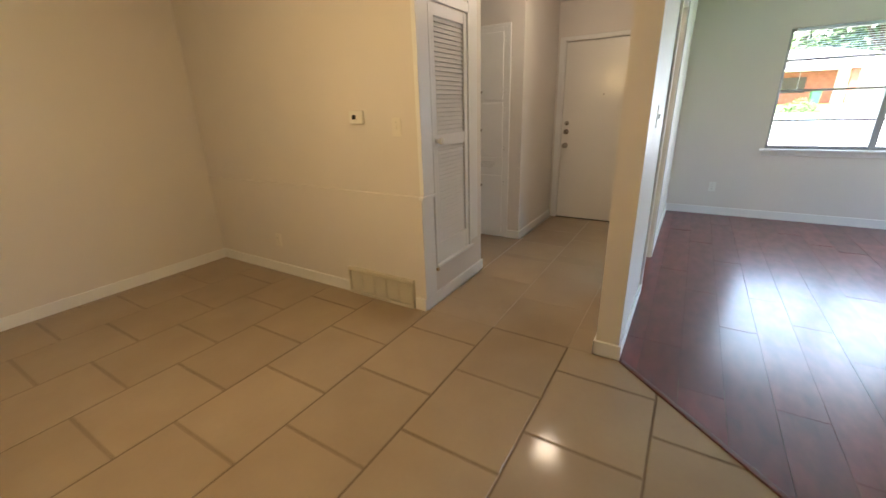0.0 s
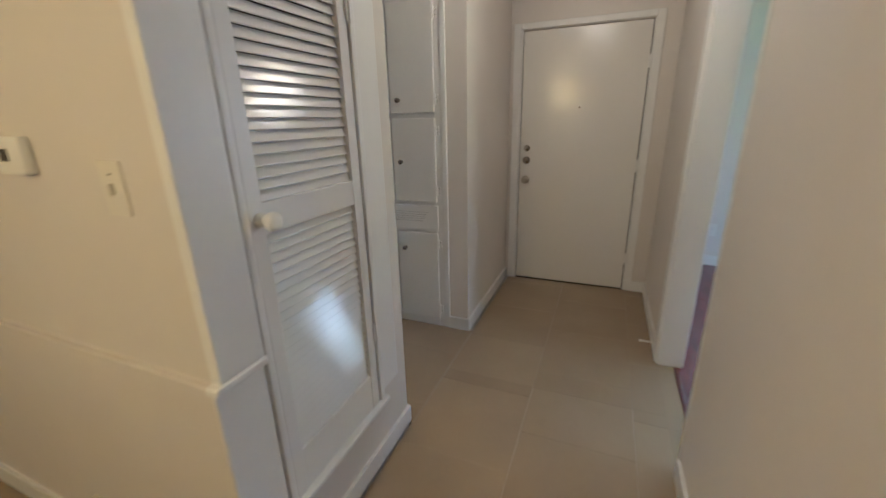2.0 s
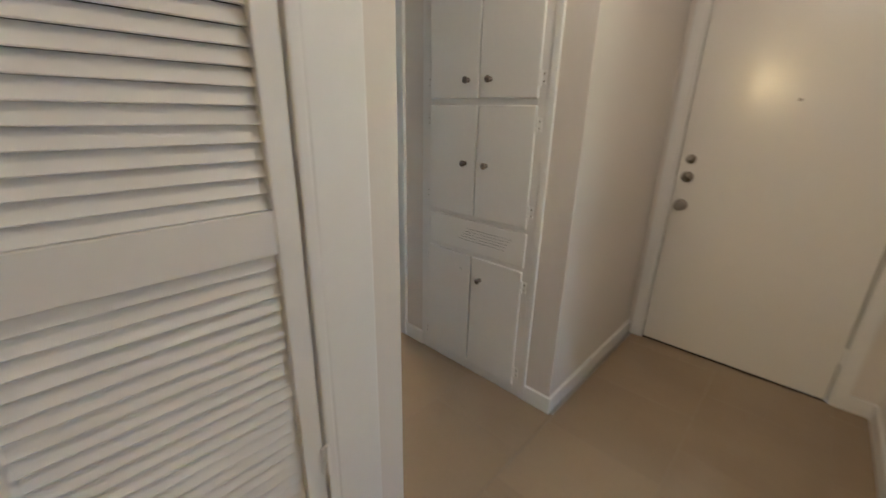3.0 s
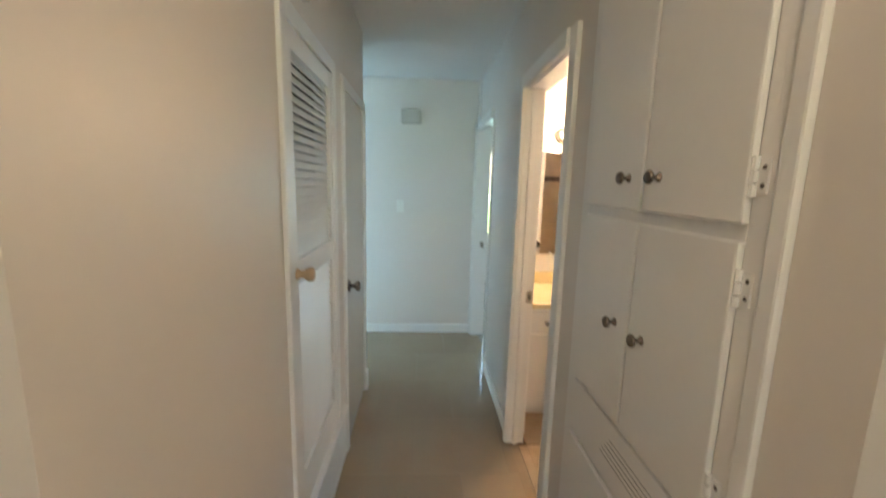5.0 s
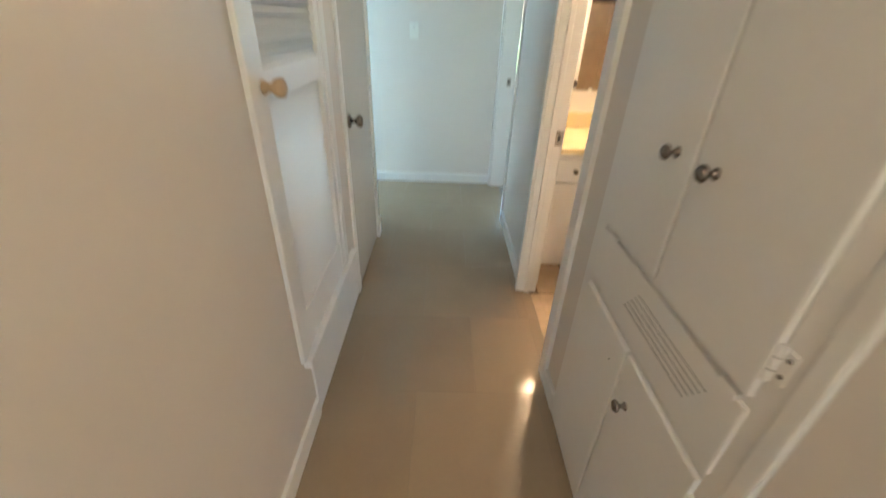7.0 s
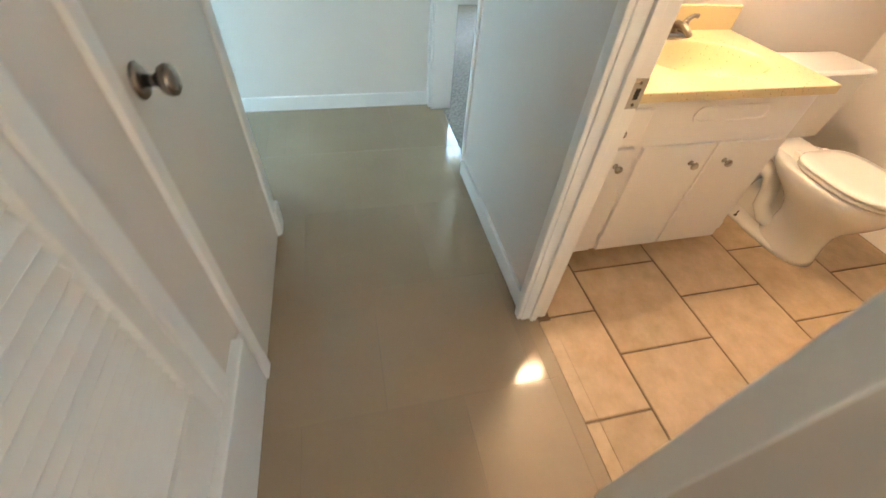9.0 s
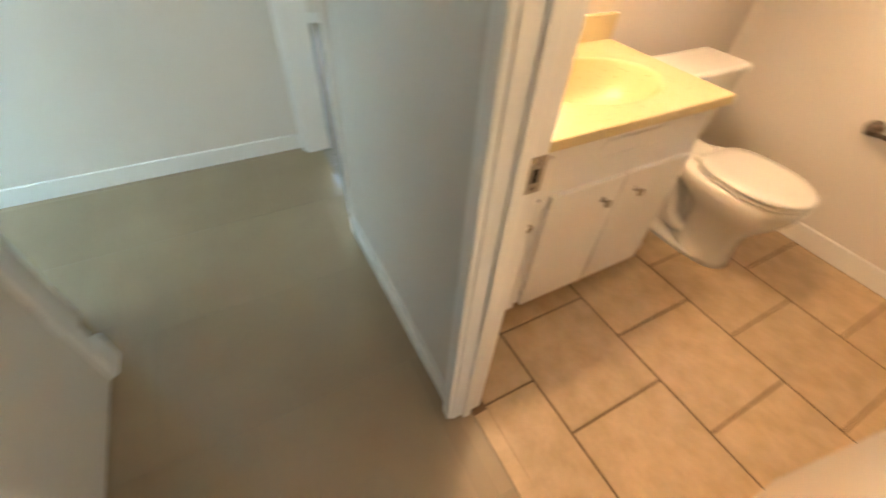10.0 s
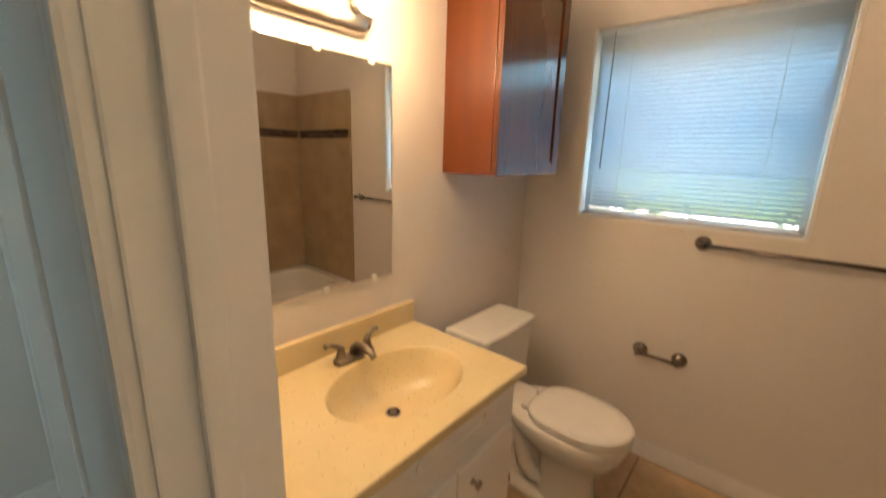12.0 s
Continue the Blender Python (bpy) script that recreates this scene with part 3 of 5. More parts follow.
# ---- linen cupboard ----
def linen_cupboard():
    root = thing("linen_cupboard", (-0.53, YN, 0.0), "cream painted built-in linen cupboard with six doors", "cupboard")
    fr = B((-0.37, -0.302, -0.010, 0.018, 0, 2.09), (0.297, 0.34, -0.010, 0.018, 0, 2.09), (-0.302, 0.297, -0.010, 0.018, 0, 0.058), (-0.302, 0.297, -0.010, 0.018, 2.042, 2.09),
           (-0.302, 0.297, -0.010, 0.018, 0.675, 0.705), (-0.302, 0.297, -0.010, 0.018, 0.868, 0.898), (-0.302, 0.297, -0.010, 0.018, 1.405, 1.447), (-0.006, 0.006, -0.010, 0.018, 0.05, 0.68), (-0.006, 0.006, -0.010, 0.018, 0.89, 2.05), bevel=0.002)
    part("face_frame", fr, TRIM, root)
    part("moulding", B((0.338, 0.372, -0.016, 0.0, 0, 2.10), bevel=0.005), TRIM, root)
    part("moulding", B((-0.372, 0.372, -0.014, 0.0, 2.085, 2.115), bevel=0.005), TRIM, root)
    part("interior", B((-0.36, 0.33, 0.019, 0.03, 0.0, 2.09)), TRIM, root)
    rows = ((0.060, 0.683), (0.892, 1.411), (1.440, 2.046))
    for z0, z1 in rows:
        for side in (-1, 1):
            x0, x1 = (-0.302, -0.004) if side < 0 else (0.004, 0.300)
            leaf = part("door", B((x0, x1, -0.0245, -0.0104, z0, z1), bevel=0.005), TRIM, root)
            kz = {0.060: 0.572, 0.892: 1.147, 1.440: 1.517}[z0]
            if not (z0 == 0.060 and side < 0):
                part("knob", knob_mesh(bmesh.new(), Matrix.Translation((side * 0.063, -0.0245, kz)) @ AX["-y"]), BRONZE, leaf, smooth=True)
            else:
                part("screw_hole", lathe(bmesh.new(), [(0, 0), (0.003, 0), (0.003, 0.0006), (0, 0.0006)], Matrix.Translation((-0.063, -0.0245, 0.60)) @ AX["-y"], 8), GAPSHADE, leaf)
            for hz in (z0 + 0.075, z1 - 0.075):
                h = bmesh.new()
                hx = side * 0.303
                xa, xb = sorted((hx, hx + side * 0.021))
                box(h, (xa, -0.0138, hz - 0.027), (xb, -0.009, hz + 0.027), 0.0015)
                for zz in (-0.022, 0.0, 0.022):
                    tube(h, [(hx, -0.018, hz + zz - 0.0095), (hx, -0.018, hz + zz + 0.0095)], 0.0058, 8)
                knuckle = part("hinge", h, TRIM, leaf)
                for zz in (-0.014, 0.014):
                    part("screw", lathe(bmesh.new(), [(0, 0), (0.0042, 0), (0.0035, 0.0012), (0, 0.0014)], Matrix.Translation((hx + side * 0.013, -0.0138, hz + zz)) @ AX["-y"], 8), BRONZE, knuckle)
    panel = part("drop_panel", B((-0.302, 0.304, -0.018, -0.005, 0.704, 0.868), bevel=0.005), TRIM, root)
    # slots are not cut: thin black strips paint their shade on the panel
    for i in range(5):
        left, right = -0.088 + 0.012 * i, 0.192 + 0.010 * i
        part("slot", B((left, right, -0.0186, -0.0175, 0.762 + i * 0.0150, 0.7631 + i * 0.0150)), GAPSHADE, panel)
    for x in (-0.235, 0.262):
        part("catch", B((x - 0.02, x + 0.02, -0.021, -0.004, 0.862, 0.876), bevel=0.002), TRIM, panel)
    return root


linen_cupboard()


# ---- living room window and outdoors ----
def living_window():
    root = thing("window_living", (3.0575, 3.80, 0.815), "white framed window with stacked horizontal panes", "window")
    root["kind"] = "structure"
    w, h = 0.8925, 1.23
    part("frame", B((-w, -w + 0.03, 0.05, 0.11, 0, h), (w - 0.03, w, 0.05, 0.11, 0, h), (-w, w, 0.05, 0.11, 0, 0.035), (-w, w, 0.05, 0.11, h - 0.03, h), (-0.03, 0.03, 0.045, 0.115, 0, h), bevel=0.003), VINYL, root)
    for side in (-1, 1):
        x0, x1 = (-w + 0.03, -0.03) if side < 0 else (0.03, w - 0.03)
        for i in range(1, 4):
            z = h * i / 4
            part("rail", B((x0, x1, 0.060, 0.095, z - 0.011, z + 0.011), bevel=0.003), VINYL, root)
        for i in range(4):
            pane = part("pane", B((x0, x1, 0.078, 0.082, h * i / 4 + 0.008, h * (i + 1) / 4 - 0.008)), GLASS, root)
            pane.visible_shadow = False
    part("sill", B((-w - 0.045, w + 0.045, -0.045, 0.05, -0.028, 0.0), bevel=0.006), TRIM, root)
    part("apron", B((-w - 0.02, w + 0.02, -0.014, 0.0, -0.075, -0.028), bevel=0.004), TRIM, root)
    return root


living_window()


def blind(name, label, at, width, pitch, tilt, rail_drop, wand_x, wand_len):
    """A mini blind; local x along it, y towards the glass, z down from 0."""
    root = thing(name, at, label, "window blind")
    part("headrail", B((-width / 2, width / 2, -0.014, 0.014, -0.028, 0.0), bevel=0.002), SLAT, root)
    bm = bmesh.new()
    n = 4
    prof = [(-0.0125 + 0.025 * i / n, 0.0036 * (1 - (2 * i / n - 1) ** 2)) for i in range(n + 1)]
    loft(bm, [[(x, yy, zz) for yy, zz in prof] + [(x, yy, zz - 0.0007) for yy, zz in reversed(prof)] for x in (-width / 2 + 0.004, width / 2 - 0.004)])
    data = mesh_of("slat", bm, SLAT, True)
    count = int((rail_drop - 0.04) / pitch)
    for i in range(count):
        ob = new("slat", data)
        ob.parent = root
        ob.matrix_basis = Matrix.Translation((0, 0, -0.04 - i * pitch)) @ Matrix.Rotation(radians(tilt), 4, "X")
    # white rail coloured grey, its backlit shade put into the material
    part("bottom_rail", B((-width / 2, width / 2, -0.012, 0.012, -rail_drop - 0.012, -rail_drop), bevel=0.002), VINYL, root)
    for x in (-width * 0.32, width * 0.32):
        for y in (-0.013, 0.013):
            part("ladder_cord", tube(bmesh.new(), [(x, y, -0.02), (x, y, -rail_drop)], 0.0009, 5), WHITEP, root)
    part("wand", tube(bmesh.new(), [(wand_x, -0.022, -0.02), (wand_x - 0.003, -0.024, -wand_len)], 0.0035, 8), VINYL, root)
    return root


blind("window_blind", "white mini blind drawn up in the living room window", (2.625, 3.825, 2.04), 0.82, 0.021, 16, 0.30, -0.30, 0.62)
blind("window_blind", "white mini blind drawn up in the living room window", (3.49, 3.825, 2.04), 0.82, 0.021, 16, 0.30, 0.30, 0.62)


def bath_window():
    root = thing("window_bath", (-1.72, YB, 1.165), "white sash window behind a closed mini blind", "window")
    root["kind"] = "structure"
    w, h = 0.445, 0.865
    part("frame", B((-w, -w + 0.035, 0.075, 0.13, 0, h), (w - 0.035, w, 0.075, 0.13, 0, h), (-w, w, 0.075, 0.13, 0, 0.035), (-w, w, 0.075, 0.13, h - 0.035, h), bevel=0.003), WHITEP, root)
    part("meeting_rail", B((-w + 0.035, w - 0.035, 0.08, 0.12, h / 2 - 0.025, h / 2 + 0.02), bevel=0.003), WHITEP, root)
    for z0, z1 in ((0.03, h / 2 - 0.02), (h / 2 + 0.015, h - 0.03)):
        pane = part("pane", B((-w + 0.03, w - 0.03, 0.10, 0.104, z0, z1)), GLASS, root)
        pane.visible_shadow = False
    part("reveal", B((-w, -w + 0.012, 0.0, 0.075, 0, h), (w - 0.012, w, 0.0, 0.075, 0, h), (-w, w, 0.0, 0.075, 0.0, 0.014), bevel=0.002), TRIM, root)


bath_window()
blind("window_blind", "white mini blind let down over the bathroom window", (-1.72, YB + 0.036, 2.028), 0.852, 0.0205, -51, 0.838, -0.355, 0.62)
# unseen window, added round the living room's east area lamp
fr = thing("window_side", (5.3, 1.75, 0.75), "added unseen side window that lets light into the living room", "window")
fr["kind"] = "structure"
part("frame", B((0.03, 0.08, -1.2, -1.15, 0, 1.4), (0.03, 0.08, 1.15, 1.2, 0, 1.4), (0.03, 0.08, -1.15, 1.15, 0, 0.05), (0.03, 0.08, -1.15, 1.15, 1.35, 1.4), (0.03, 0.08, -0.025, 0.025, 0.05, 1.35), bevel=0.004), WHITEP, fr)
for yy in (2.9, -0.9):
    fr = thing("window_bedroom" if yy > 0 else "window_back_room", (-5.7, yy, 0.70), "plain white window in the far room", "window")
    fr["kind"] = "structure"
    part("frame", B((-0.08, -0.03, -0.70, -0.65, 0, 1.3), (-0.08, -0.03, 0.65, 0.70, 0, 1.3), (-0.08, -0.03, -0.65, 0.65, 0, 0.05), (-0.08, -0.03, -0.65, 0.65, 1.25, 1.3), (-0.08, -0.03, -0.65, 0.65, 0.63, 0.67), bevel=0.004), WHITEP, fr)
    p = part("pane", B((-0.056, -0.052, -0.66, 0.66, 0.04, 1.26)), GLASS, fr)
    p.visible_shadow = False


# ---- bathroom ----
def vanity():
    root = thing("vanity_cabinet", (-2.20, 2.38, 0.0), "white painted vanity cabinet with two doors and a drawer stack", "vanity")
    fx_ = 0.252
    y0, y1 = -0.44, 0.425
    part("body", B((-0.26, fx_ - 0.014, y0, y0 + 0.018, 0.095, 0.755), (-0.26, fx_ - 0.014, y1 - 0.018, y1, 0.095, 0.755), (-0.26, -0.245, y0 + 0.018, y1 - 0.018, 0.095, 0.755), (-0.245, fx_ - 0.014, y0 + 0.018, y1 - 0.018, 0.095, 0.11)), TRIM, root)
    part("toe_kick", B((-0.26, fx_ - 0.075, y0, y1, 0.0, 0.095)), TRIM, root)
    part("face_frame", B((fx_ - 0.014, fx_, y0, y1, 0.095, 0.755), bevel=0.002), TRIM, root)

    def front(name, a, b, z0, z1, knob=None):
        p = part(name, B((fx_ + 0.0005, fx_ + 0.017, a - 2.38, b - 2.38, z0, z1), bevel=0.004), TRIM, root)
        if knob:
            part("knob", knob_mesh(bmesh.new(), Matrix.Translation((fx_ + 0.017, knob[0] - 2.38, knob[1])) @ AX["+x"], 0.95), NICKEL, p, smooth=True)
        return p
    front("drawer", 1.965, 2.165, 0.600, 0.725, (2.066, 0.660))
    d0 = front("door", 1.965, 2.165, 0.100, 0.585, (2.112, 0.523))
    d1 = front("door", 2.197, 2.487, 0.095, 0.585, (2.42, 0.511))
    d2 = front("door", 2.495, 2.785, 0.095, 0.585, (2.564, 0.511))
    for z in (0.16, 0.52):
        part("hinge", B((fx_, fx_ + 0.019, 2.191 - 2.38, 2.197 - 2.38, z - 0.02, z + 0.02), bevel=0.002), TRIM, d1)
        part("hinge", B((fx_, fx_ + 0.019, 2.785 - 2.38, 2.790 - 2.38, z - 0.02, z + 0.02), bevel=0.002), TRIM, d2)
    bm = bmesh.new()
    rings = []
    for d, x in ((0.0, fx_ - 0.001), (0.0, fx_ + 0.004), (0.010, fx_ + 0.004), (0.013, fx_ + 0.001)):
        ring = []
        for i in range(32):
            a = 2 * math.pi * i / 32
            cy = 0.115 if math.cos(a) >= 0 else -0.115
            ring.append((x, 0.112 + cy + (0.038 - d) * math.cos(a), 0.688 + (0.032 - d) * math.sin(a)))
        rings.append(ring)
    loft(bm, rings)
    part("oval_moulding", bm, TRIM, root, smooth=False)
    return root


vanity()


def vanity_top():
    """Top, bowl and splash in one cast piece."""
    root = thing("washbasin_counter", (-2.18, 2.38, 0.755), "cream speckled cultured marble top with an oval basin", "worktop")
    x0, x1, y0, y1 = -0.275, 0.263, -0.445, 0.445
    zt = 0.030
    bm = bmesh.new()
    N = 64
    cx, cy, ax, ay = 0.015, 0.110, 0.165, 0.238
    outer, rim = [], []
    for i in range(N):
        a = 2 * math.pi * i / N
        dx, dy = math.cos(a), math.sin(a)
        s = min(((x1 - cx) / dx if dx > 0 else (x0 - cx) / dx) if abs(dx) > 1e-6 else 9, ((y1 - cy) / dy if dy > 0 else (y0 - cy) / dy) if abs(dy) > 1e-6 else 9)
        outer.append((cx + s * dx, cy + s * dy))
        rim.append((dx, dy))
    for corner in ((x0, y0), (x1, y0), (x0, y1), (x1, y1)):
        k = min(range(N), key=lambda i: (outer[i][0] - corner[0]) ** 2 + (outer[i][1] - corner[1]) ** 2)
        outer[k] = corner
    rings = [[(x, y, 0.0) for x, y in outer], [(x, y, zt - 0.004) for x, y in outer]]
    rings.append([(x - math.copysign(0.003, x), y - math.copysign(0.003, y), zt) for x, y in outer])
    for s, z in ((1.03, zt), (1.0, zt - 0.001), (0.975, zt - 0.008), (0.93, zt - 0.030), (0.84, zt - 0.065), (0.68, zt - 0.100), (0.45, zt - 0.122), (0.2, zt - 0.131), (0.085, zt - 0.134)):
        off = -0.03 * (1 - s)
        rings.append([(cx + off + ax * s * dx, cy + ay * s * dy, z) for dx, dy in rim])
    loft(bm, rings, close=False)
    top = part("top", bm, COUNTER, root, smooth=False)
    for p in top.data.polygons:
        p.use_smooth = abs(p.normal.z) < 0.9995 and abs(p.normal.z) > 0.15 and p.center.z < zt - 0.0015
    part("backsplash", B((x0, x0 + 0.022, y0, y1, zt, zt + 0.088), bevel=0.004), COUNTER, root)
    part("drain", lathe(bmesh.new(), [(0, 0.0), (0.009, 0.001), (0.010, -0.002), (0.014, -0.003), (0.022, 0.0), (0.024, 0.002), (0.026, 0.0)], Matrix.Translation((cx - 0.028, cy, zt - 0.132)), 24), NICKEL, root, smooth=True)
    part("drain_ring", lathe(bmesh.new(), [(0.011, 0.0005), (0.016, -0.001), (0.0205, 0.0012), (0.021, 0.0)], Matrix.Translation((cx - 0.028, cy, zt - 0.1305)), 24), GAPSHADE, root)
    return root


vanity_top()


def faucet():
    root = thing("faucet", (-2.365, 2.475, 0.785), "brushed nickel two-handle basin faucet", "faucet")
    bm = bmesh.new()
    rings = []
    for z, s in ((0.0, 1.0), (0.008, 1.0), (0.014, 0.92), (0.018, 0.75)):
        rings.append([(0.026 * s * math.cos(2 * math.pi * i / 32), (0.052 if math.sin(2 * math.pi * i / 32) > 0 else -0.052) + 0.026 * s * math.sin(2 * math.pi * i / 32), z) for i in range(32)])
    loft(bm, rings)
    part("base", bm, SATIN, root, smooth=True)
    part("spout", tube(bmesh.new(), [(0, 0, 0.010), (0.004, 0, 0.034), (0.022, 0, 0.050), (0.055, 0, 0.052), (0.088, 0, 0.043), (0.102, 0, 0.034)], [0.020, 0.017, 0.0145, 0.013, 0.0115, 0.0105], 14), SATIN, root, smooth=True)
    for s in (-1, 1):
        hub = part("valve", lathe(bmesh.new(), [(0, 0.012), (0.019, 0.012), (0.018, 0.022), (0.013, 0.040), (0.012, 0.052), (0.008, 0.058), (0, 0.060)], Matrix.Translation((0, s * 0.052, 0)), 20), SATIN, root, smooth=True)
        part("lever", tube(bmesh.new(), [(0.0, s * 0.050, 0.050), (-0.004, s * 0.066, 0.062), (-0.010, s * 0.086, 0.070), (-0.012, s * 0.104, 0.068)], [0.010, 0.0085, 0.0075, 0.0095], 10), SATIN, hub, smooth=True)
    return root


faucet()


def superoval(cx, cy, a, b, z, front=2.0, back=2.6, n=40):
    """A ring: round towards +x, squarer towards -x."""
    out = []
    for i in range(n):
        t = 2 * math.pi * i / n
        c, s = math.cos(t), math.sin(t)
        e = front if c > 0 else back
        out.append((cx + a * math.copysign(abs(c) ** (2 / e), c), cy + b * math.copysign(abs(s) ** (2 / e), s), z))
    return out


def toilet():
    root = thing("toilet", (-2.45, 3.222, 0.0), "white porcelain toilet with closed seat lid", "toilet")
    # pedestal and bowl, the way it flares from the foot to the rim
    bm = bmesh.new()
    rows = ((0.0, 0.560, 0.138, 0.104), (0.03, 0.560, 0.133, 0.098), (0.10, 0.563, 0.118, 0.086), (0.165, 0.565, 0.120, 0.086), (0.21, 0.568, 0.140, 0.098), (0.25, 0.568, 0.172, 0.122), (0.285, 0.560, 0.204, 0.146), (0.315, 0.548, 0.234, 0.163), (0.345, 0.538, 0.254, 0.171), (0.375, 0.535, 0.262, 0.172), (0.386, 0.535, 0.256, 0.166))
    rings = [superoval(c, 0, a, b, z, 2.2, 2.5) for z, c, a, b in rows]
    loft(bm, rings)
    part("bowl", bm, PORC, root, smooth=True)
    fl = bmesh.new()
    loft(fl, [superoval(0.425, 0, 0.268, 0.118, 0.0, 2.4, 3.2), superoval(0.425, 0, 0.267, 0.117, 0.016, 2.4, 3.2), superoval(0.425, 0, 0.258, 0.108, 0.024, 2.4, 3.2), superoval(0.435, 0, 0.225, 0.075, 0.034, 2.4, 3.0)])
    part("foot", fl, PORC, root, smooth=True)
    for side in (-1, 1):
        bend = [(0.215, 0.046, 0.035), (0.222, 0.050, 0.12), (0.25, 0.054, 0.215), (0.295, 0.056, 0.268), (0.345, 0.056, 0.255), (0.372, 0.055, 0.19), (0.385, 0.055, 0.12), (0.43, 0.052, 0.075), (0.49, 0.045, 0.07)]
        part("trapway", tube(bmesh.new(), [(x, side * y, z) for x, y, z in bend], [0.040, 0.043, 0.044, 0.043, 0.041, 0.039, 0.038, 0.036, 0.030], 16), PORC, root, smooth=True)
    part("deck", B((0.10, 0.42, -0.105, 0.105, 0.345, 0.388), bevel=0.014), PORC, root)
    part("neck", B((0.19, 0.46, -0.050, 0.050, 0.0, 0.36), bevel=0.025), PORC, root)
    bm = bmesh.new()
    loft(bm, [[(0.145 + d * 0.095 * s, w * (0.18 + 0.03 * s), 0.385 + 0.325 * (s - 0.88) / 0.12 * 0.89) for d, w in ((-1, -1), (0.9, -1), (1.0, -0.93), (1.06, -0.5), (1.08, 0), (1.06, 0.5), (1.0, 0.93), (0.9, 1), (-1, 1))] for s in (0.88, 0.92, 0.97, 1.0)])
    part("tank", bm, PORC, root, smooth=False)
    bm = bmesh.new()
    rings = []
    for z, g in ((0.668, 0.0), (0.672, 0.010), (0.692, 0.012), (0.701, 0.006), (0.704, -0.006)):
        rings.append([(0.145 + d * (0.10 + g), w * (0.205 + g), z) for d, w in ((-1, -1), (0.85, -1), (1.0, -0.93), (1.06, -0.5), (1.08, 0), (1.06, 0.5), (1.0, 0.93), (0.85, 1), (-1, 1))])
    loft(bm, rings)
    part("tank_lid", bm, PORC, root)
    seat = bmesh.new()
    loft(seat, [superoval(0.594, 0, 0.200, 0.162, 0.390, 2.1, 3.0), superoval(0.594, 0, 0.203, 0.166, 0.396, 2.1, 3.0), superoval(0.594, 0, 0.201, 0.164, 0.406, 2.1, 3.0)])
    part("seat", seat, PORC, root, smooth=True)
    lid = bmesh.new()
    loft(lid, [superoval(0.594, 0, 0.194, 0.158, 0.4085, 2.1, 3.2), superoval(0.594, 0, 0.204, 0.168, 0.412, 2.1, 3.2), superoval(0.594, 0, 0.203, 0.167, 0.420, 2.1, 3.2), superoval(0.592, 0, 0.192, 0.156, 0.427, 2.1, 3.2), superoval(0.590, 0, 0.14, 0.115, 0.4295, 2.1, 3.0), superoval(0.590, 0, 0.04, 0.03, 0.430, 2.0, 2.0)])
    part("lid", lid, PORC, root, smooth=True)
    for y in (-0.07, 0.07):
        part("seat_hinge", B((0.365, 0.402, y - 0.018, y + 0.018, 0.388, 0.412), bevel=0.006), PORC, root)
        part("floor_bolt", lathe(bmesh.new(), [(0, 0.018), (0.009, 0.018), (0.008, 0.024), (0.0035, 0.026), (0.003, 0.050), (0, 0.051)], Matrix.Translation((0.345, math.copysign(0.106, y), 0.0)), 10), BRONZE, root)
    return root


toilet()


def wall_mount_bar(name, label, category, xa, xb, z, drop, rose_r, bar_r):
    root = thing(name, ((xa + xb) / 2, YB, z), label, category)
    h = (xb - xa) / 2
    for s in (-1, 1):
        part("rose", lathe(bmesh.new(), [(0, 0), (rose_r, 0), (rose_r, 0.004), (rose_r * 0.86, 0.008), (rose_r * 0.80, 0.014), (rose_r * 0.5, 0.018), (rose_r * 0.36, 0.022), (rose_r * 0.34, 0.050), (rose_r * 0.40, 0.062), (rose_r * 0.30, 0.070), (0, 0.071)], Matrix.Translation((s * h, -0.001, 0)) @ AX["-y"], 24), BRONZE, root, smooth=True)
    part("bar", tube(bmesh.new(), [(-h - 0.012, -0.056, -drop), (h + 0.012, -0.056, -drop)], bar_r, 12), BRONZE, root, smooth=True)
    return root


wall_mount_bar("towel_bar", "brushed nickel towel bar under the bathroom window", "towel bar", -1.60, -1.0, 1.112, 0.0, 0.031, 0.009)
wall_mount_bar("toilet_paper_holder", "brushed nickel toilet paper holder, empty", "paper holder", -1.777, -1.61, 0.560, 0.0, 0.033, 0.009)


def mirror():
    root = thing("wall_mirror", (XB, 2.415, 1.005), "frameless wall mirror held by clear clips", "mirror")
    part("glass", B((0.001, 0.006, -0.305, 0.307, 0.0, 0.73), bevel=0.0012), MIRROR, root)
    for y in (-0.2, 0.0, 0.2):
        for z in (0.0, 0.73):
            part("clip", B((0.001, 0.011, y + 0.02 - 0.010, y + 0.02 + 0.010, z - 0.012, z + 0.012), bevel=0.002), WHITEP, root)


mirror()


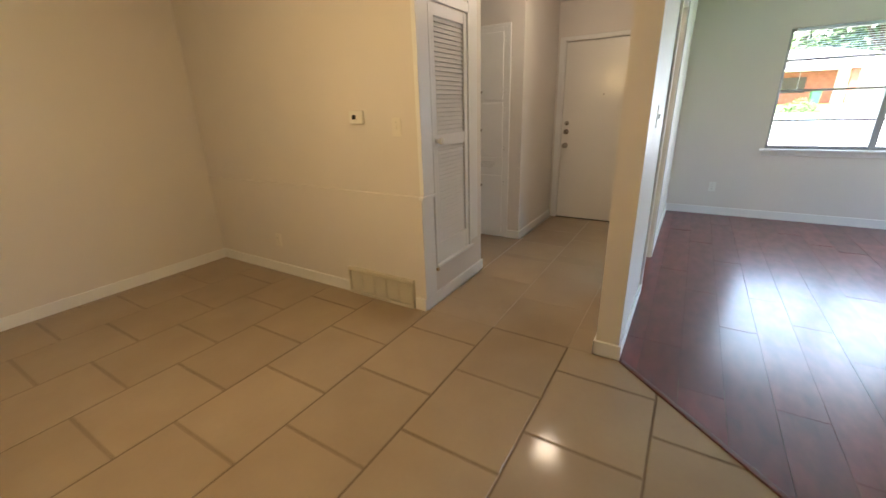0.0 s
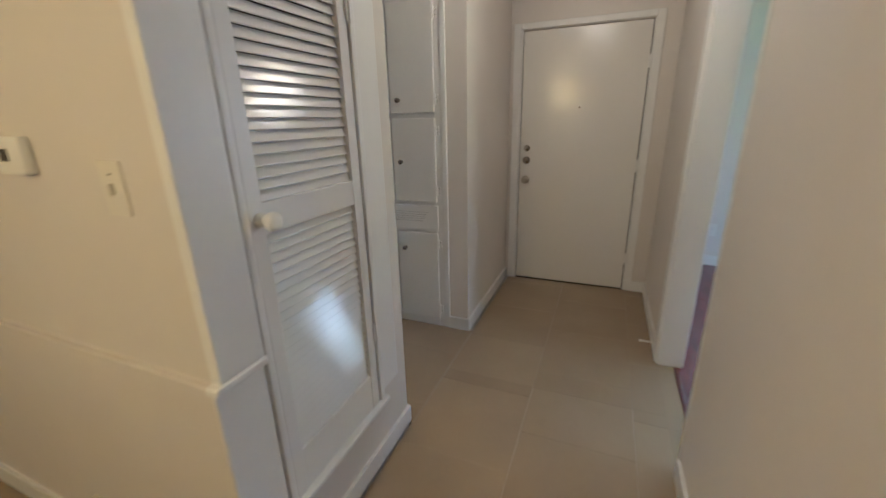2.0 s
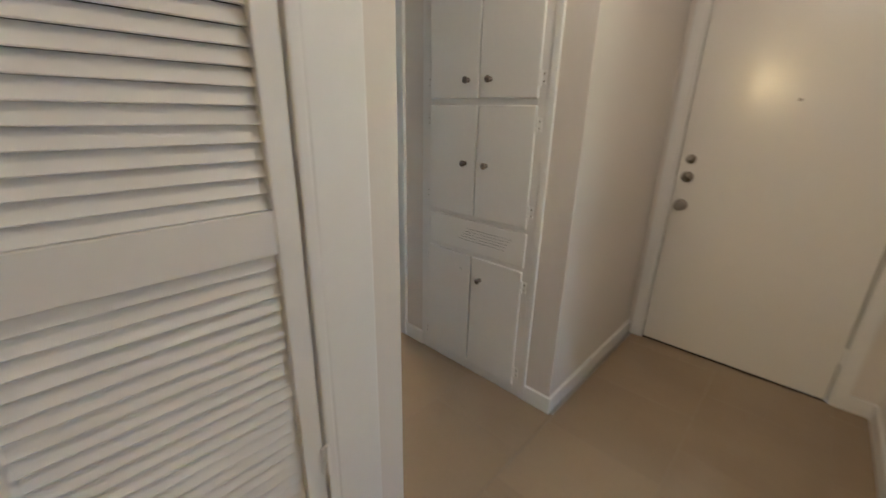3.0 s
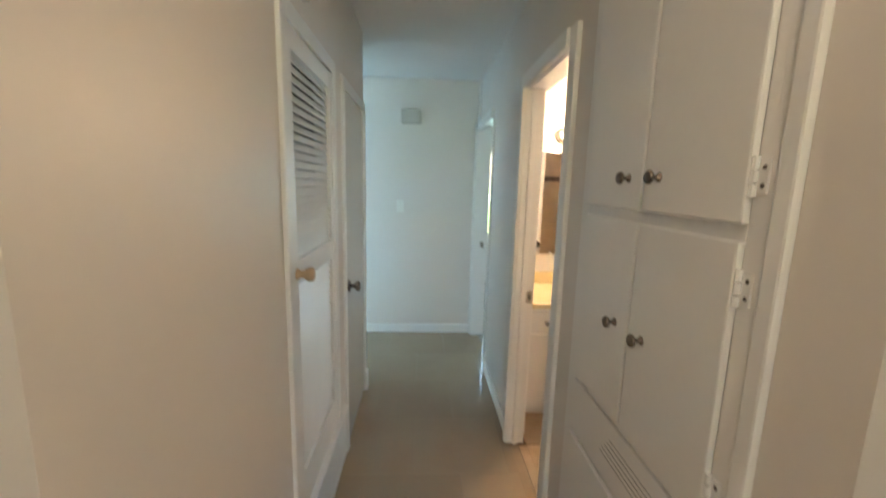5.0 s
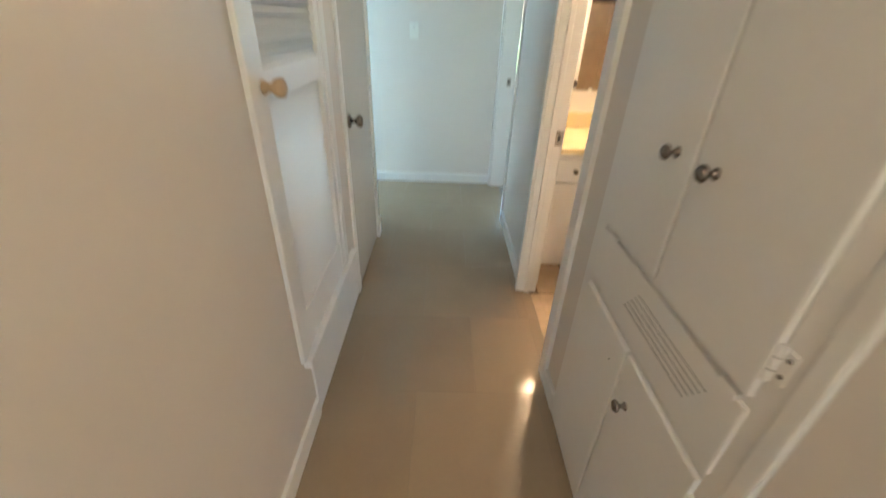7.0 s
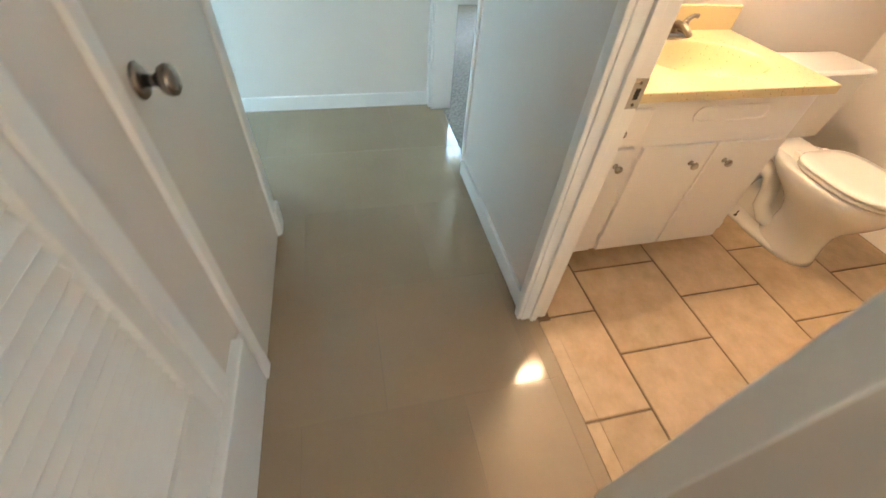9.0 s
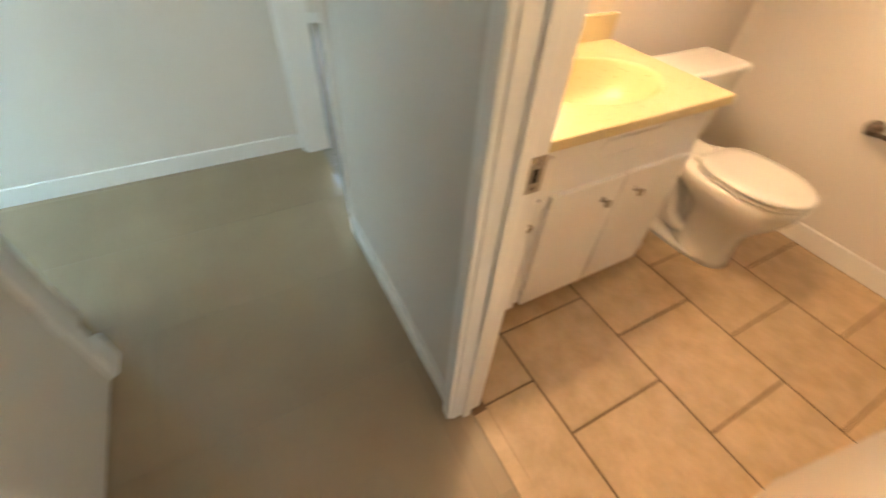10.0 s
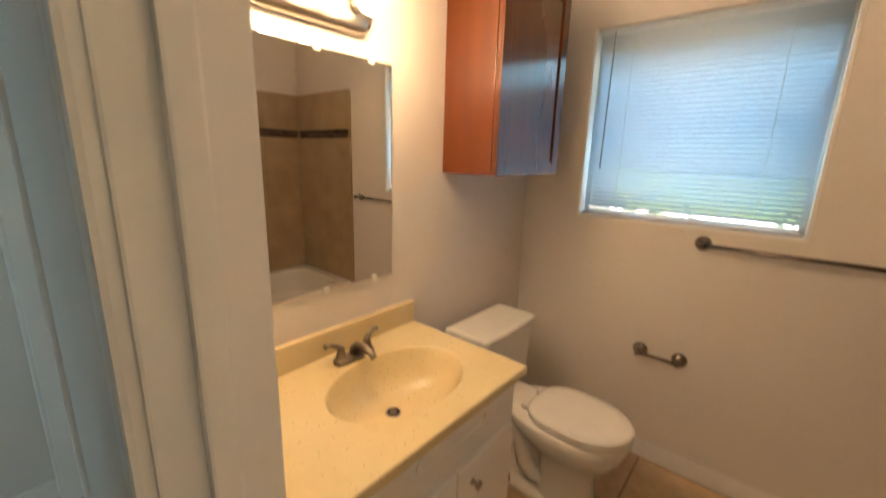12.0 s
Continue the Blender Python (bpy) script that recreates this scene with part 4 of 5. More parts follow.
def vanity_light():
    root = thing("vanity_light", (XB, 2.42, 1.845), "brushed metal vanity light bar with round lit bulbs", "wall lamp")
    bm = bmesh.new()
    rings = []
    for x, s in ((0.001, 1.0), (0.022, 1.0), (0.036, 0.86), (0.042, 0.6)):
        rings.append([(x, (0.15 if math.cos(2 * math.pi * i / 40) > 0 else -0.15) + 0.055 * s * math.cos(2 * math.pi * i / 40), 0.055 * s * math.sin(2 * math.pi * i / 40)) for i in range(40)])
    loft(bm, rings)
    part("bar", bm, NICKEL, root, smooth=True)
    for y in (-0.13, 0.0, 0.135):
        part("socket", lathe(bmesh.new(), [(0, 0.040), (0.022, 0.040), (0.024, 0.055), (0.020, 0.060), (0, 0.060)], Matrix.Translation((0, y, 0.02)) @ AX["+x"], 20), NICKEL, root)
        b = part("bulb", lathe(bmesh.new(), [(0, 0.058), (0.016, 0.060), (0.030, 0.075), (0.040, 0.095), (0.041, 0.110), (0.034, 0.130), (0.018, 0.142), (0, 0.145)], Matrix.Translation((0, y, 0.02)) @ AX["+x"], 24), BULB, root, "lit frosted globe bulb", smooth=True)
        b.visible_shadow = False


vanity_light()


def medicine_cabinet():
    root = thing("wall_cabinet", (XB, 3.26, 1.375), "cherry-stained wooden wall cabinet above the toilet", "wall cabinet")
    part("body", B((0.001, 0.235, -0.255, 0.255, 0.0, 0.76), bevel=0.002), CHERRY, root)
    d = part("door", B((0.237, 0.255, -0.255, 0.255, 0.0, 0.70 + 0.06), bevel=0.003), CHERRY, root)
    part("door_frame", B((0.255, 0.262, -0.255, -0.200, 0.0, 0.76), (0.255, 0.262, 0.200, 0.255, 0.0, 0.76), (0.255, 0.262, -0.200, 0.200, 0.0, 0.055), (0.255, 0.262, -0.200, 0.200, 0.705, 0.76), bevel=0.002), CHERRY, d)


medicine_cabinet()


def bathtub():
    root = thing("bathtub", ((XT - 0.12) / 2 + 0.0, (2.20 + YB) / 2, 0.0), "white enamel bathtub in a tiled alcove", "bathtub")
    hx_, hy_ = (-0.12 - XT) / 2 - 0.014, (YB - 2.20) / 2 - 0.014

    def ring(sx, sy, z, e=8):
        return [(sx * math.copysign(abs(math.cos(t)) ** (2 / e), math.cos(t)), sy * math.copysign(abs(math.sin(t)) ** (2 / e), math.sin(t)), z) for t in [2 * math.pi * (i + 0.5) / 48 for i in range(48)]]
    bm = bmesh.new()
    loft(bm, [ring(hx_, hy_, 0.0, 40), ring(hx_, hy_, 0.365, 40), ring(hx_ - 0.006, hy_ - 0.006, 0.378, 40), ring(hx_ - 0.055, hy_ - 0.06, 0.380, 9), ring(hx_ - 0.075, hy_ - 0.08, 0.365, 7), ring(hx_ - 0.10, hy_ - 0.13, 0.20, 5), ring(hx_ - 0.15, hy_ - 0.22, 0.09, 4), ring(hx_ - 0.25, hy_ - 0.35, 0.075, 3)])
    part("shell", bm, PORC, root, smooth=False)


bathtub()


def tub_tiles():
    """Wall tiles over the tub on three sides, with a mosaic band."""
    rows = [(0.385, 0.675), (0.679, 0.969), (0.973, 1.263), (1.267, 1.557), (1.628, 1.92)]
    root = thing("tub_surround", (0, 0, 0), "brown ceramic tile tub surround with a mosaic band", "wall tile")
    root["kind"] = "structure"
    part("backing", B((XT, -0.12, YB - 0.006, YB, 0.38, 1.92), (-0.126, -0.12, 2.20, YB, 0.38, 1.92), (XT, -0.12, 2.20, 2.206, 0.38, 1.92)), mat("tan_grout", (0.30, 0.22, 0.14), 0.8, vary=0.1), root)
    for z0, z1 in rows:
        y = YB - 0.012
        while y > 2.25:
            y0 = max(y - 0.325, 2.214)
            part("tile", B((-0.134, -0.124, y0 + 0.003, y, z0, z1), bevel=0.0015), STILE, root)
            y = y0
        x = -0.134
        while x > XT + 0.03:
            x0 = max(x - 0.375, XT)
            part("tile", B((x0 + 0.003, x, YB - 0.014, YB - 0.004, z0, z1), bevel=0.0015), STILE, root)
            part("tile", B((x0 + 0.003, x, 2.204, 2.214, z0, z1), bevel=0.0015), STILE, root)
            x = x0
    rr = random.Random(7)
    for k in range(4):
        z0 = 1.561 + k * 0.016
        y = YB - 0.012 - rr.random() * 0.05
        while y > 2.26:
            w = rr.uniform(0.05, 0.13)
            part("mosaic_piece", B((-0.134, -0.122, max(y - w, 2.214), y - 0.002, z0, z0 + 0.0145)), MOSAIC, root)
            y -= w
        x = -0.14 - rr.random() * 0.05
        while x > XT + 0.05:
            w = rr.uniform(0.05, 0.13)
            part("mosaic_piece", B((max(x - w, XT), x - 0.002, YB - 0.014, YB - 0.003, z0, z0 + 0.0145)), MOSAIC, root)
            x -= w


tub_tiles()

# ---- small things on the walls ----
thermo = thing("thermostat", (-0.515, 0.0, 1.34), "white wall thermostat with a small dark screen", "thermostat")
part("body", B((-0.060, 0.060, -0.024, 0.0, -0.043, 0.043), bevel=0.008), WHITEP, thermo)
part("screen", B((-0.030, 0.004, -0.0255, -0.023, -0.012, 0.016)), SCREEN, thermo)


def plate(name, label, m, material, toggles="switch"):
    """A switch or outlet plate; local y out of the wall."""
    root = thing(name, m, label, "light switch" if toggles == "switch" else "wall outlet")
    part("cover", B((-0.036, 0.036, 0.0, 0.006, -0.058, 0.058), bevel=0.003), material, root)
    if toggles == "switch":
        part("toggle", B((-0.005, 0.005, 0.005, 0.016, -0.012, 0.012), bevel=0.002), material, root)
    else:
        for z in (-0.022, 0.022):
            sock = part("socket", lathe(bmesh.new(), [(0, 0.005), (0.0165, 0.005), (0.016, 0.0075), (0, 0.0078)], Matrix.Translation((0, 0, z)) @ AX["+y"], 16), material, root)
            for x in (-0.006, 0.006):
                part("slot", B((x - 0.001, x + 0.001, 0.0076, 0.0082, z - 0.004, z + 0.005)), GAPSHADE, sock)
    part("screw", lathe(bmesh.new(), [(0, 0.006), (0.003, 0.006), (0.002, 0.0075), (0, 0.0077)], Matrix.Translation((0, 0, 0.030 if toggles == "switch" else 0.0)) @ AX["+y"], 8), NICKEL, root)
    return root


FACE = {"-y": Matrix.Rotation(radians(180), 4, "Z"), "+y": Matrix(), "+x": Matrix.Rotation(radians(-90), 4, "Z"), "-x": Matrix.Rotation(radians(90), 4, "Z")}


def facing(x, y, z, way):
    return Matrix.Translation((x, y, z)) @ FACE[way]


IVORY = mat("painted_plate", (0.75, 0.71, 0.63), 0.4, vary=0.02)
plate("light_switch", "cream toggle switch plate beside the closet door", facing(-0.186, 0.0, 1.275, "-y"), IVORY)
plate("wall_outlet", "painted over outlet low on the dining wall", facing(-1.596, -0.018, 0.311, "-y"), IVORY, "outlet")
plate("wall_outlet", "white outlet low on the living room wall", facing(1.741, 3.80, 0.345, "-y"), WHITEP, "outlet")
plate("wall_outlet", "cream outlet low on the entry partition", facing(XP, 0.446, 0.275, "-x"), IVORY, "outlet")
plate("light_switch", "white toggle switch on the hallway end wall", facing(XE, 1.075, 1.272, "+x"), WHITEP)
plate("light_switch", "white toggle switch on the living room partition", facing(1.268, 0.42, 1.30, "+x"), WHITEP)

CHIME = mat("aged_plastic", (0.49, 0.45, 0.40), 0.5, vary=0.05)
chime = thing("door_chime", (XE, 1.17, 2.10), "off-white door chime box on the hallway end wall", "door chime")
part("cover", B((0, 0.045, -0.092, 0.092, -0.062, 0.062), bevel=0.010), CHIME, chime)
part("grille", B((0.045, 0.048, -0.055, 0.055, -0.035, 0.035), bevel=0.003), CHIME, chime)
sensor = thing("alarm_sensor", (-1.0, YH, 2.115), "small white box fixed above the closet door", "sensor")
part("cover", B((-0.055, 0.055, 0.0, 0.028, -0.05, 0.05), bevel=0.006), WHITEP, sensor)


def floor_vent():
    root = thing("return_vent", (-0.42, -0.018, 0.0), "cream painted metal vent grille low on the wall", "vent")
    part("frame", B((-0.315, 0.315, -0.030, 0.0, 0.198, 0.222), (-0.315, 0.315, -0.030, 0.0, 0.0, 0.022), (-0.315, -0.303, -0.030, 0.0, 0.022, 0.198), (0.303, 0.315, -0.030, 0.0, 0.022, 0.198), bevel=0.003), GRILLE, root)
    for i in range(4):
        x = -0.295 + 0.59 * (i + 1) / 5
        part("divider", B((x - 0.008, x + 0.008, -0.023, -0.002, 0.03, 0.19), bevel=0.002), GRILLE, root)
    bm = box(bmesh.new(), (-0.295, -0.0012, -0.008), (0.295, 0.0012, 0.008))
    data = mesh_of("blade", bm, GRILLE)
    for i in range(14):
        ob = new("blade", data)
        ob.parent = root
        ob.matrix_basis = Matrix.Translation((0, -0.015, 0.036 + i * 0.0115)) @ Matrix.Rotation(radians(-50), 4, "X")
    # no duct is built; a black sheet paints the shade between blades
    part("duct", B((-0.295, 0.295, -0.004, -0.001, 0.03, 0.19)), GAPSHADE, root, "black sheet painting in the duct shade behind the blades")


floor_vent()

stop = thing("door_stop", (XP - 0.014, 1.975, 0.05), "white spring door stop on the baseboard", "door stop")
part("spring", tube(bmesh.new(), [(0, 0, 0), (-0.065, 0, 0.0)], 0.0055, 10), WHITEP, stop)
part("tip", tube(bmesh.new(), [(-0.062, 0, 0), (-0.078, 0, 0.0)], 0.008, 12), WHITEP, stop)

latch = thing("closet_catch", (-0.006, 0.132, 0.27), "small painted catch beside the closet sill", "catch")
part("cover", B((-0.002, 0.016, -0.012, 0.010, -0.010, 0.014), bevel=0.003), WKNOB, latch)

entry_lamp = thing("ceiling_lamp", (0.55, 1.40, H), "round flush ceiling lamp with lit frosted glass", "ceiling lamp")
part("canopy", lathe(bmesh.new(), [(0, 0), (0.12, 0), (0.12, -0.02), (0.10, -0.03), (0, -0.03)], steps=32), NICKEL, entry_lamp)
g = part("bowl", lathe(bmesh.new(), [(0.115, -0.025), (0.125, -0.05), (0.115, -0.085), (0.08, -0.11), (0.03, -0.122), (0, -0.124)], steps=32), BULB, entry_lamp, "lit frosted glass bowl", smooth=True)
g.visible_shadow = False
pend = thing("pendant_lamp", (-0.1, -1.6, H), "dining pendant lamp with a lit glass globe", "pendant lamp")
part("rod", tube(bmesh.new(), [(0, 0, 0), (0, 0, -0.51)], 0.008, 10), BRONZE, pend)
part("canopy", lathe(bmesh.new(), [(0, 0), (0.06, 0), (0.055, -0.02), (0, -0.03)], steps=24), BRONZE, pend)
g = part("globe", lathe(bmesh.new(), [(0.03, -0.50), (0.08, -0.53), (0.11, -0.58), (0.11, -0.64), (0.08, -0.69), (0, -0.715)], steps=28), BULB, pend, "lit frosted glass globe", smooth=True)
g.visible_shadow = False


# ---- outdoors ----
def ground():
    """One sheet that rises gently from the house to the far side of the street."""
    bm = bmesh.new()
    ys = [-300, -60, -8, 5, 10, 16, 24, 34, 44, 60, 120, 400]
    zs = [-0.35, -0.35, -0.32, -0.30, -0.20, -0.05, 0.15, 0.45, 0.70, 0.8, 0.9, 1.0]
    xs = [-400, -80, -30, -10, 0, 6, 10, 16, 30, 80, 400]
    grid = [[bm.verts.new((x, y, z)) for x in xs] for y, z in zip(ys, zs)]
    for a, b in zip(grid, grid[1:]):
        for i in range(len(xs) - 1):
            bm.faces.new((a[i], a[i + 1], b[i + 1], b[i]))
    setting("ground", bm, GRASS, "mown grass rising gently away from the house", "lawn")
    bm = bmesh.new()
    rows = []
    for y, z, a, b in ((9, -0.215, -60, 60), (16, -0.035, -60, 60), (16.01, -0.033, 5.0, 60), (24, 0.165, 7.0, 60), (34, 0.465, 9.2, 19.5), (41.3, 0.655, 10.4, 19.0)):
        rows.append((bm.verts.new((a, y, z)), bm.verts.new((b, y, z))))
    for (a, b), (c, d) in zip(rows, rows[1:]):
        bm.faces.new((a, b, d, c))
    setting("road", bm, CONC, "pale concrete street and driveway in sunlight", "driveway")


ground()


def neighbour_house():
    root = thing("neighbour_house", (4.0, 46.0, 0.65), "white single-storey house with brick piers across the street", "house")
    # local x along the street
    part("wall", B((-14, 10.4, -2.6, 6, 0, 2.75)), SIDING, root)
    part("garage_door", B((7.4, 9.9, -2.66, -2.60, 0, 2.2)), SIDING, root)
    for x in (7.15, 10.4):
        part("brick_pier", B((x - 0.22, x + 0.22, -4.2, -3.75, 0, 2.55)), BRICKM, root)
    part("entry_wall", B((2.0, 6.4, -2.68, -2.60, 0, 2.5)), BRICKM, root)
    part("window", B((3.0, 4.6, -2.74, -2.66, 0.9, 2.1)), SCREEN, root)
    part("fascia", B((-14.6, 11.3, -4.7, -4.5, 2.52, 2.80)), SIDING, root)
    bm = bmesh.new()
    e = [(-14.7, -4.75, 2.78), (11.4, -4.75, 2.78), (11.4, 7, 2.78), (-14.7, 7, 2.78)]
    r = [(-9.5, 1.0, 4.5), (6.2, 1.0, 4.5)]
    v = [bm.verts.new(p) for p in e + r]
    for f_ in ((0, 1, 5, 4), (1, 2, 5), (2, 3, 4, 5), (3, 0, 4), (3, 2, 1, 0)):
        bm.faces.new([v[i] for i in f_])
    part("roof", bm, ROOFM, root)


neighbour_house()
bin_ = thing("wheeled_bin", (8.9, 40.5, 0.645), "green plastic wheeled bin by the driveway", "bin")
bm = bmesh.new()
loft(bm, [[(x * s, y * s, z) for x, y in ((-0.3, -0.35), (0.3, -0.35), (0.3, 0.35), (-0.3, 0.35))] for s, z in ((0.8, 0.05), (1.0, 1.0))])
part("body", bm, BINM, bin_)
part("lid", B((-0.33, 0.33, -0.4, 0.38, 1.0, 1.08), bevel=0.02), BINM, bin_)


def fence():
    root = thing("board_fence", (16.0, 45.0, 0.70), "weathered grey board fence beside the house", "fence")
    data = mesh_of("board", B((-0.07, 0.07, -0.012, 0.012, 0, 1.8), bevel=0.004), FENCE)
    for i in range(110):
        ob = new("board", data)
        ob.parent = root
        ob.location = (i * 0.15, 0, 0)
    part("rail", B((-0.1, 16.5, 0.02, 0.06, 0.4, 0.5)), FENCE, root)
    part("rail", B((-0.1, 16.5, 0.02, 0.06, 1.4, 1.5)), FENCE, root)


fence()


def leaf_cloud(rnd, centres, count, size):
    """Many small leaf clumps round centres (x, y, z, radius)."""
    verts, faces = [], []
    for _ in range(count):
        x, y, z, r = rnd.choice(centres)
        d = Vector((rnd.gauss(0, 1), rnd.gauss(0, 1), rnd.gauss(0, 0.8)))
        d = d.normalized() * r * rnd.uniform(0.45, 1.08)
        c = Vector((x, y, z)) + d
        a = Vector((rnd.uniform(-1, 1), rnd.uniform(-1, 1), rnd.uniform(-1, 1))).normalized()
        b = a.orthogonal().normalized()
        s = size * rnd.uniform(0.5, 1.2)
        k = len(verts)
        verts += [c - a * s, c + b * s * 0.55, c + a * s, c - b * s * 0.55]
        faces.append((k, k + 1, k + 2, k + 3))
    data = bpy.data.meshes.new("crown")
    data.from_pydata([tuple(v) for v in verts], [], faces)
    data.materials.append(LEAF)
    return data


def tree(x, y, z, h, seed):
    r = random.Random(seed)
    root = thing("tree", (x, y, z), "broad green leafy tree behind the street", "tree", "trees across the street")
    part("trunk", tube(bmesh.new(), [(0, 0, -0.3), (0.05, 0, h * 0.2), (0.1, 0.05, h * 0.45), (0.0, 0.1, h * 0.7)], [h * 0.04, h * 0.03, h * 0.022, h * 0.01], 10), BARK, root)
    centres = []
    for i in range(7):
        a = i * 2.4 + r.random()
        out = h * r.uniform(0.14, 0.30)
        tip = (out * math.cos(a), out * math.sin(a), h * r.uniform(0.30, 0.85))
        part("limb", tube(bmesh.new(), [(0.05, 0, h * 0.33), (tip[0] * 0.5, tip[1] * 0.5, (h * 0.33 + tip[2]) / 2), tip], [h * 0.016, h * 0.011, h * 0.004], 7), BARK, root)
        centres.append((*tip, h * r.uniform(0.17, 0.26)))
    centres.append((0, 0, h * 0.8, h * 0.2))
    c = new("crown", leaf_cloud(r, centres, 4200, h * 0.026))
    c.parent = root


for i, (x, y, h) in enumerate(((2, 60, 13), (9, 62, 14), (16, 58, 13), (23, 56, 14), (30, 54, 13), (38, 60, 15), (-6, 58, 13), (-15, 60, 14), (20, 48, 8), (27, 47, 8), (-26, 62, 15), (48, 64, 15), (-40, 66, 16))):
    tree(x, y, 0.75, h, 20 + i)


def far_woods():
    """A dense belt of trees behind the houses."""
    r = random.Random(5)
    centres = [(r.uniform(-90, 110), r.uniform(68, 80), r.uniform(1, 13), r.uniform(2.5, 4.5)) for _ in range(260)]
    ob = new("far_woods", leaf_cloud(r, centres, 26000, 0.75))
    tagged(ob, "dense green belt of trees behind the street", "woods", kind="stuff")


far_woods()


def bush(x, y, z, s, seed):
    r = random.Random(seed)
    root = thing("bush", (x, y, z), "clipped bright green bush on the lawn", "bush")
    part("stem", tube(bmesh.new(), [(0, 0, -0.1), (0.02, 0, s * 0.5)], s * 0.05, 7), BARK, root)
    c = new("crown", leaf_cloud(r, [(0, 0, s * 0.5, s * 0.45), (s * 0.3, 0, s * 0.4, s * 0.35), (-s * 0.3, 0.1, s * 0.4, s * 0.35)], 1500, s * 0.05))
    c.parent = root


bush(5.6, 24.0, 0.15, 1.2, 91)
bush(-2.6, 6.6, -0.27, 1.5, 92)
bush(-1.2, 7.2, -0.27, 1.3, 93)
bin_b = copy_thing(bin_, Matrix.Translation((9.6, 13.6, -0.10)))
bush(18.5, 43.5, 0.68, 2.6, 94)
bush(21.5, 43.0, 0.68, 3.2, 95)
bush(25.0, 42.5, 0.68, 3.0, 96)

# ---- floor pieces ----


def clip_cells(cells, area):
    """Cells cut to rectangles of the area; both as (x0, x1, y0, y1)."""
    for x0, x1, y0, y1 in cells:
        for a0, a1, b0, b1 in area:
            u0, u1, v0, v1 = max(x0, a0), min(x1, a1), max(y0, b0), min(y1, b1)
            if u1 - u0 > 0.02 and v1 - v0 > 0.02:
                yield u0, u1, v0, v1


def half_plane(points, nx, ny, d):
    """The part of a polygon where nx*x + ny*y <= d."""
    out = []
    for (ax, ay), (bx, by) in zip(points, points[1:] + points[:1]):
        da, db = nx * ax + ny * ay - d, nx * bx + ny * by - d
        if da <= 0:
            out.append((ax, ay))
        if (da < 0 < db) or (db < 0 < da):
            s = da / (da - db)
            out.append((ax + s * (bx - ax), ay + s * (by - ay)))
    return out


def slab(bm, points, z0, z1, ease=0.002):
    """A flat piece over a polygon with an eased upper edge."""
    cx, cy = sum(p[0] for p in points) / len(points), sum(p[1] for p in points) / len(points)
    rings = [[(x, y, z0) for x, y in points], [(x, y, z1 - ease) for x, y in points]]
    top = []
    for x, y in points:
        d = math.hypot(x - cx, y - cy) or 1
        top.append((x - (x - cx) / d * ease * 1.4, y - (y - cy) / d * ease * 1.4, z1))
    return loft(bm, rings + [top])


def floor_pieces(root, name, polys, material, z0, z1, tilt=0.0, ease=0.002):
    shared, rt = {}, random.Random(11)
    for pts in polys:
        cx, cy = pts[0]
        key = tuple((round(x - cx, 3), round(y - cy, 3)) for x, y in pts)
        if key not in shared:
            shared[key] = mesh_of(name, slab(bmesh.new(), list(key), z0, z1, ease), material)
        ob = new(name, shared[key])
        ob.parent = root
        ob.location = (cx, cy, 0)
        ob.rotation_euler = (rt.uniform(-tilt, tilt) * 0.25, rt.uniform(-tilt, tilt), 0)


# the diagonal edge between tile and laminate
NX, NY = 0.6735, 0.7392
D = NX * 1.285 + NY * 0.012
GAP = 0.0095


def big_tiles(area, diagonal=False, GAP=GAP, across=None):
    out = []
    for i in range(-8, 12):
        x0, x1 = 0.01 + 0.4925 * i, 0.01 + 0.4925 * (i + 1)
        off = -0.757 if i % 2 == 0 else -0.51
        gy = GAP if across is None else across
        cells = [(x0 + GAP / 2, x1 - GAP / 2, off + 0.505 * j + gy / 2, off + 0.505 * (j + 1) - gy / 2) for j in range(-9, 8)]
        for a, b, c, d in clip_cells(cells, area):
            pts = [(a, c), (b, c), (b, d), (a, d)]
            if diagonal:
                pts = half_plane(pts, NX, NY, D - 0.012)
            if len(pts) > 2:
                out.append(pts)
    return out


dining_floor = setting("floor_dining", B((-2.52, 5.3, -4.5, 0.0, -0.03, -0.0025)), GROUT, "beige glazed square floor tiles in running bond, brown grout", "tiled floor")
floor_pieces(dining_floor, "tile", big_tiles([(-2.52, 5.3, -4.5, 0.0)], True), TILE, -0.02, 0.0, 0.0012)
YE = 1.35         # where the pale joints end
entry_floor = setting("floor_entry", B((0.014, XP, 0.0, YE, -0.03, -0.0012)), GROUTP, "glossy beige entry tiles with pale narrow joints", "tiled floor")
floor_pieces(entry_floor, "tile", big_tiles([(0.0, XP, 0.0, YE)], GAP=0.003, across=0.0012), TILE, -0.02, 0.0, 0.0008, 0.001)
hall_floor = setting("floor_hall", B((-0.0, XP, YE, YF, -0.03, -0.0006), (0.0, 0.014, 0.0, YE, -0.03, -0.0006), (XP, 1.24, 1.0, 1.83, -0.03, -0.0006), (XE, -0.0, YH, YN, -0.03, -0.0006), (XE, -2.39, YH - T, YH, -0.03, -0.0006), (XE, -2.54, 0.3, YH - T, -0.03, -0.0006), (XE, -2.66, YN, 1.87, -0.03, -0.0006), (-1.72, -1.10, YN, 1.87, -0.03, -0.0006)), GROUTL, "glossy beige floor tiles of entry and hallway", "tiled floor")
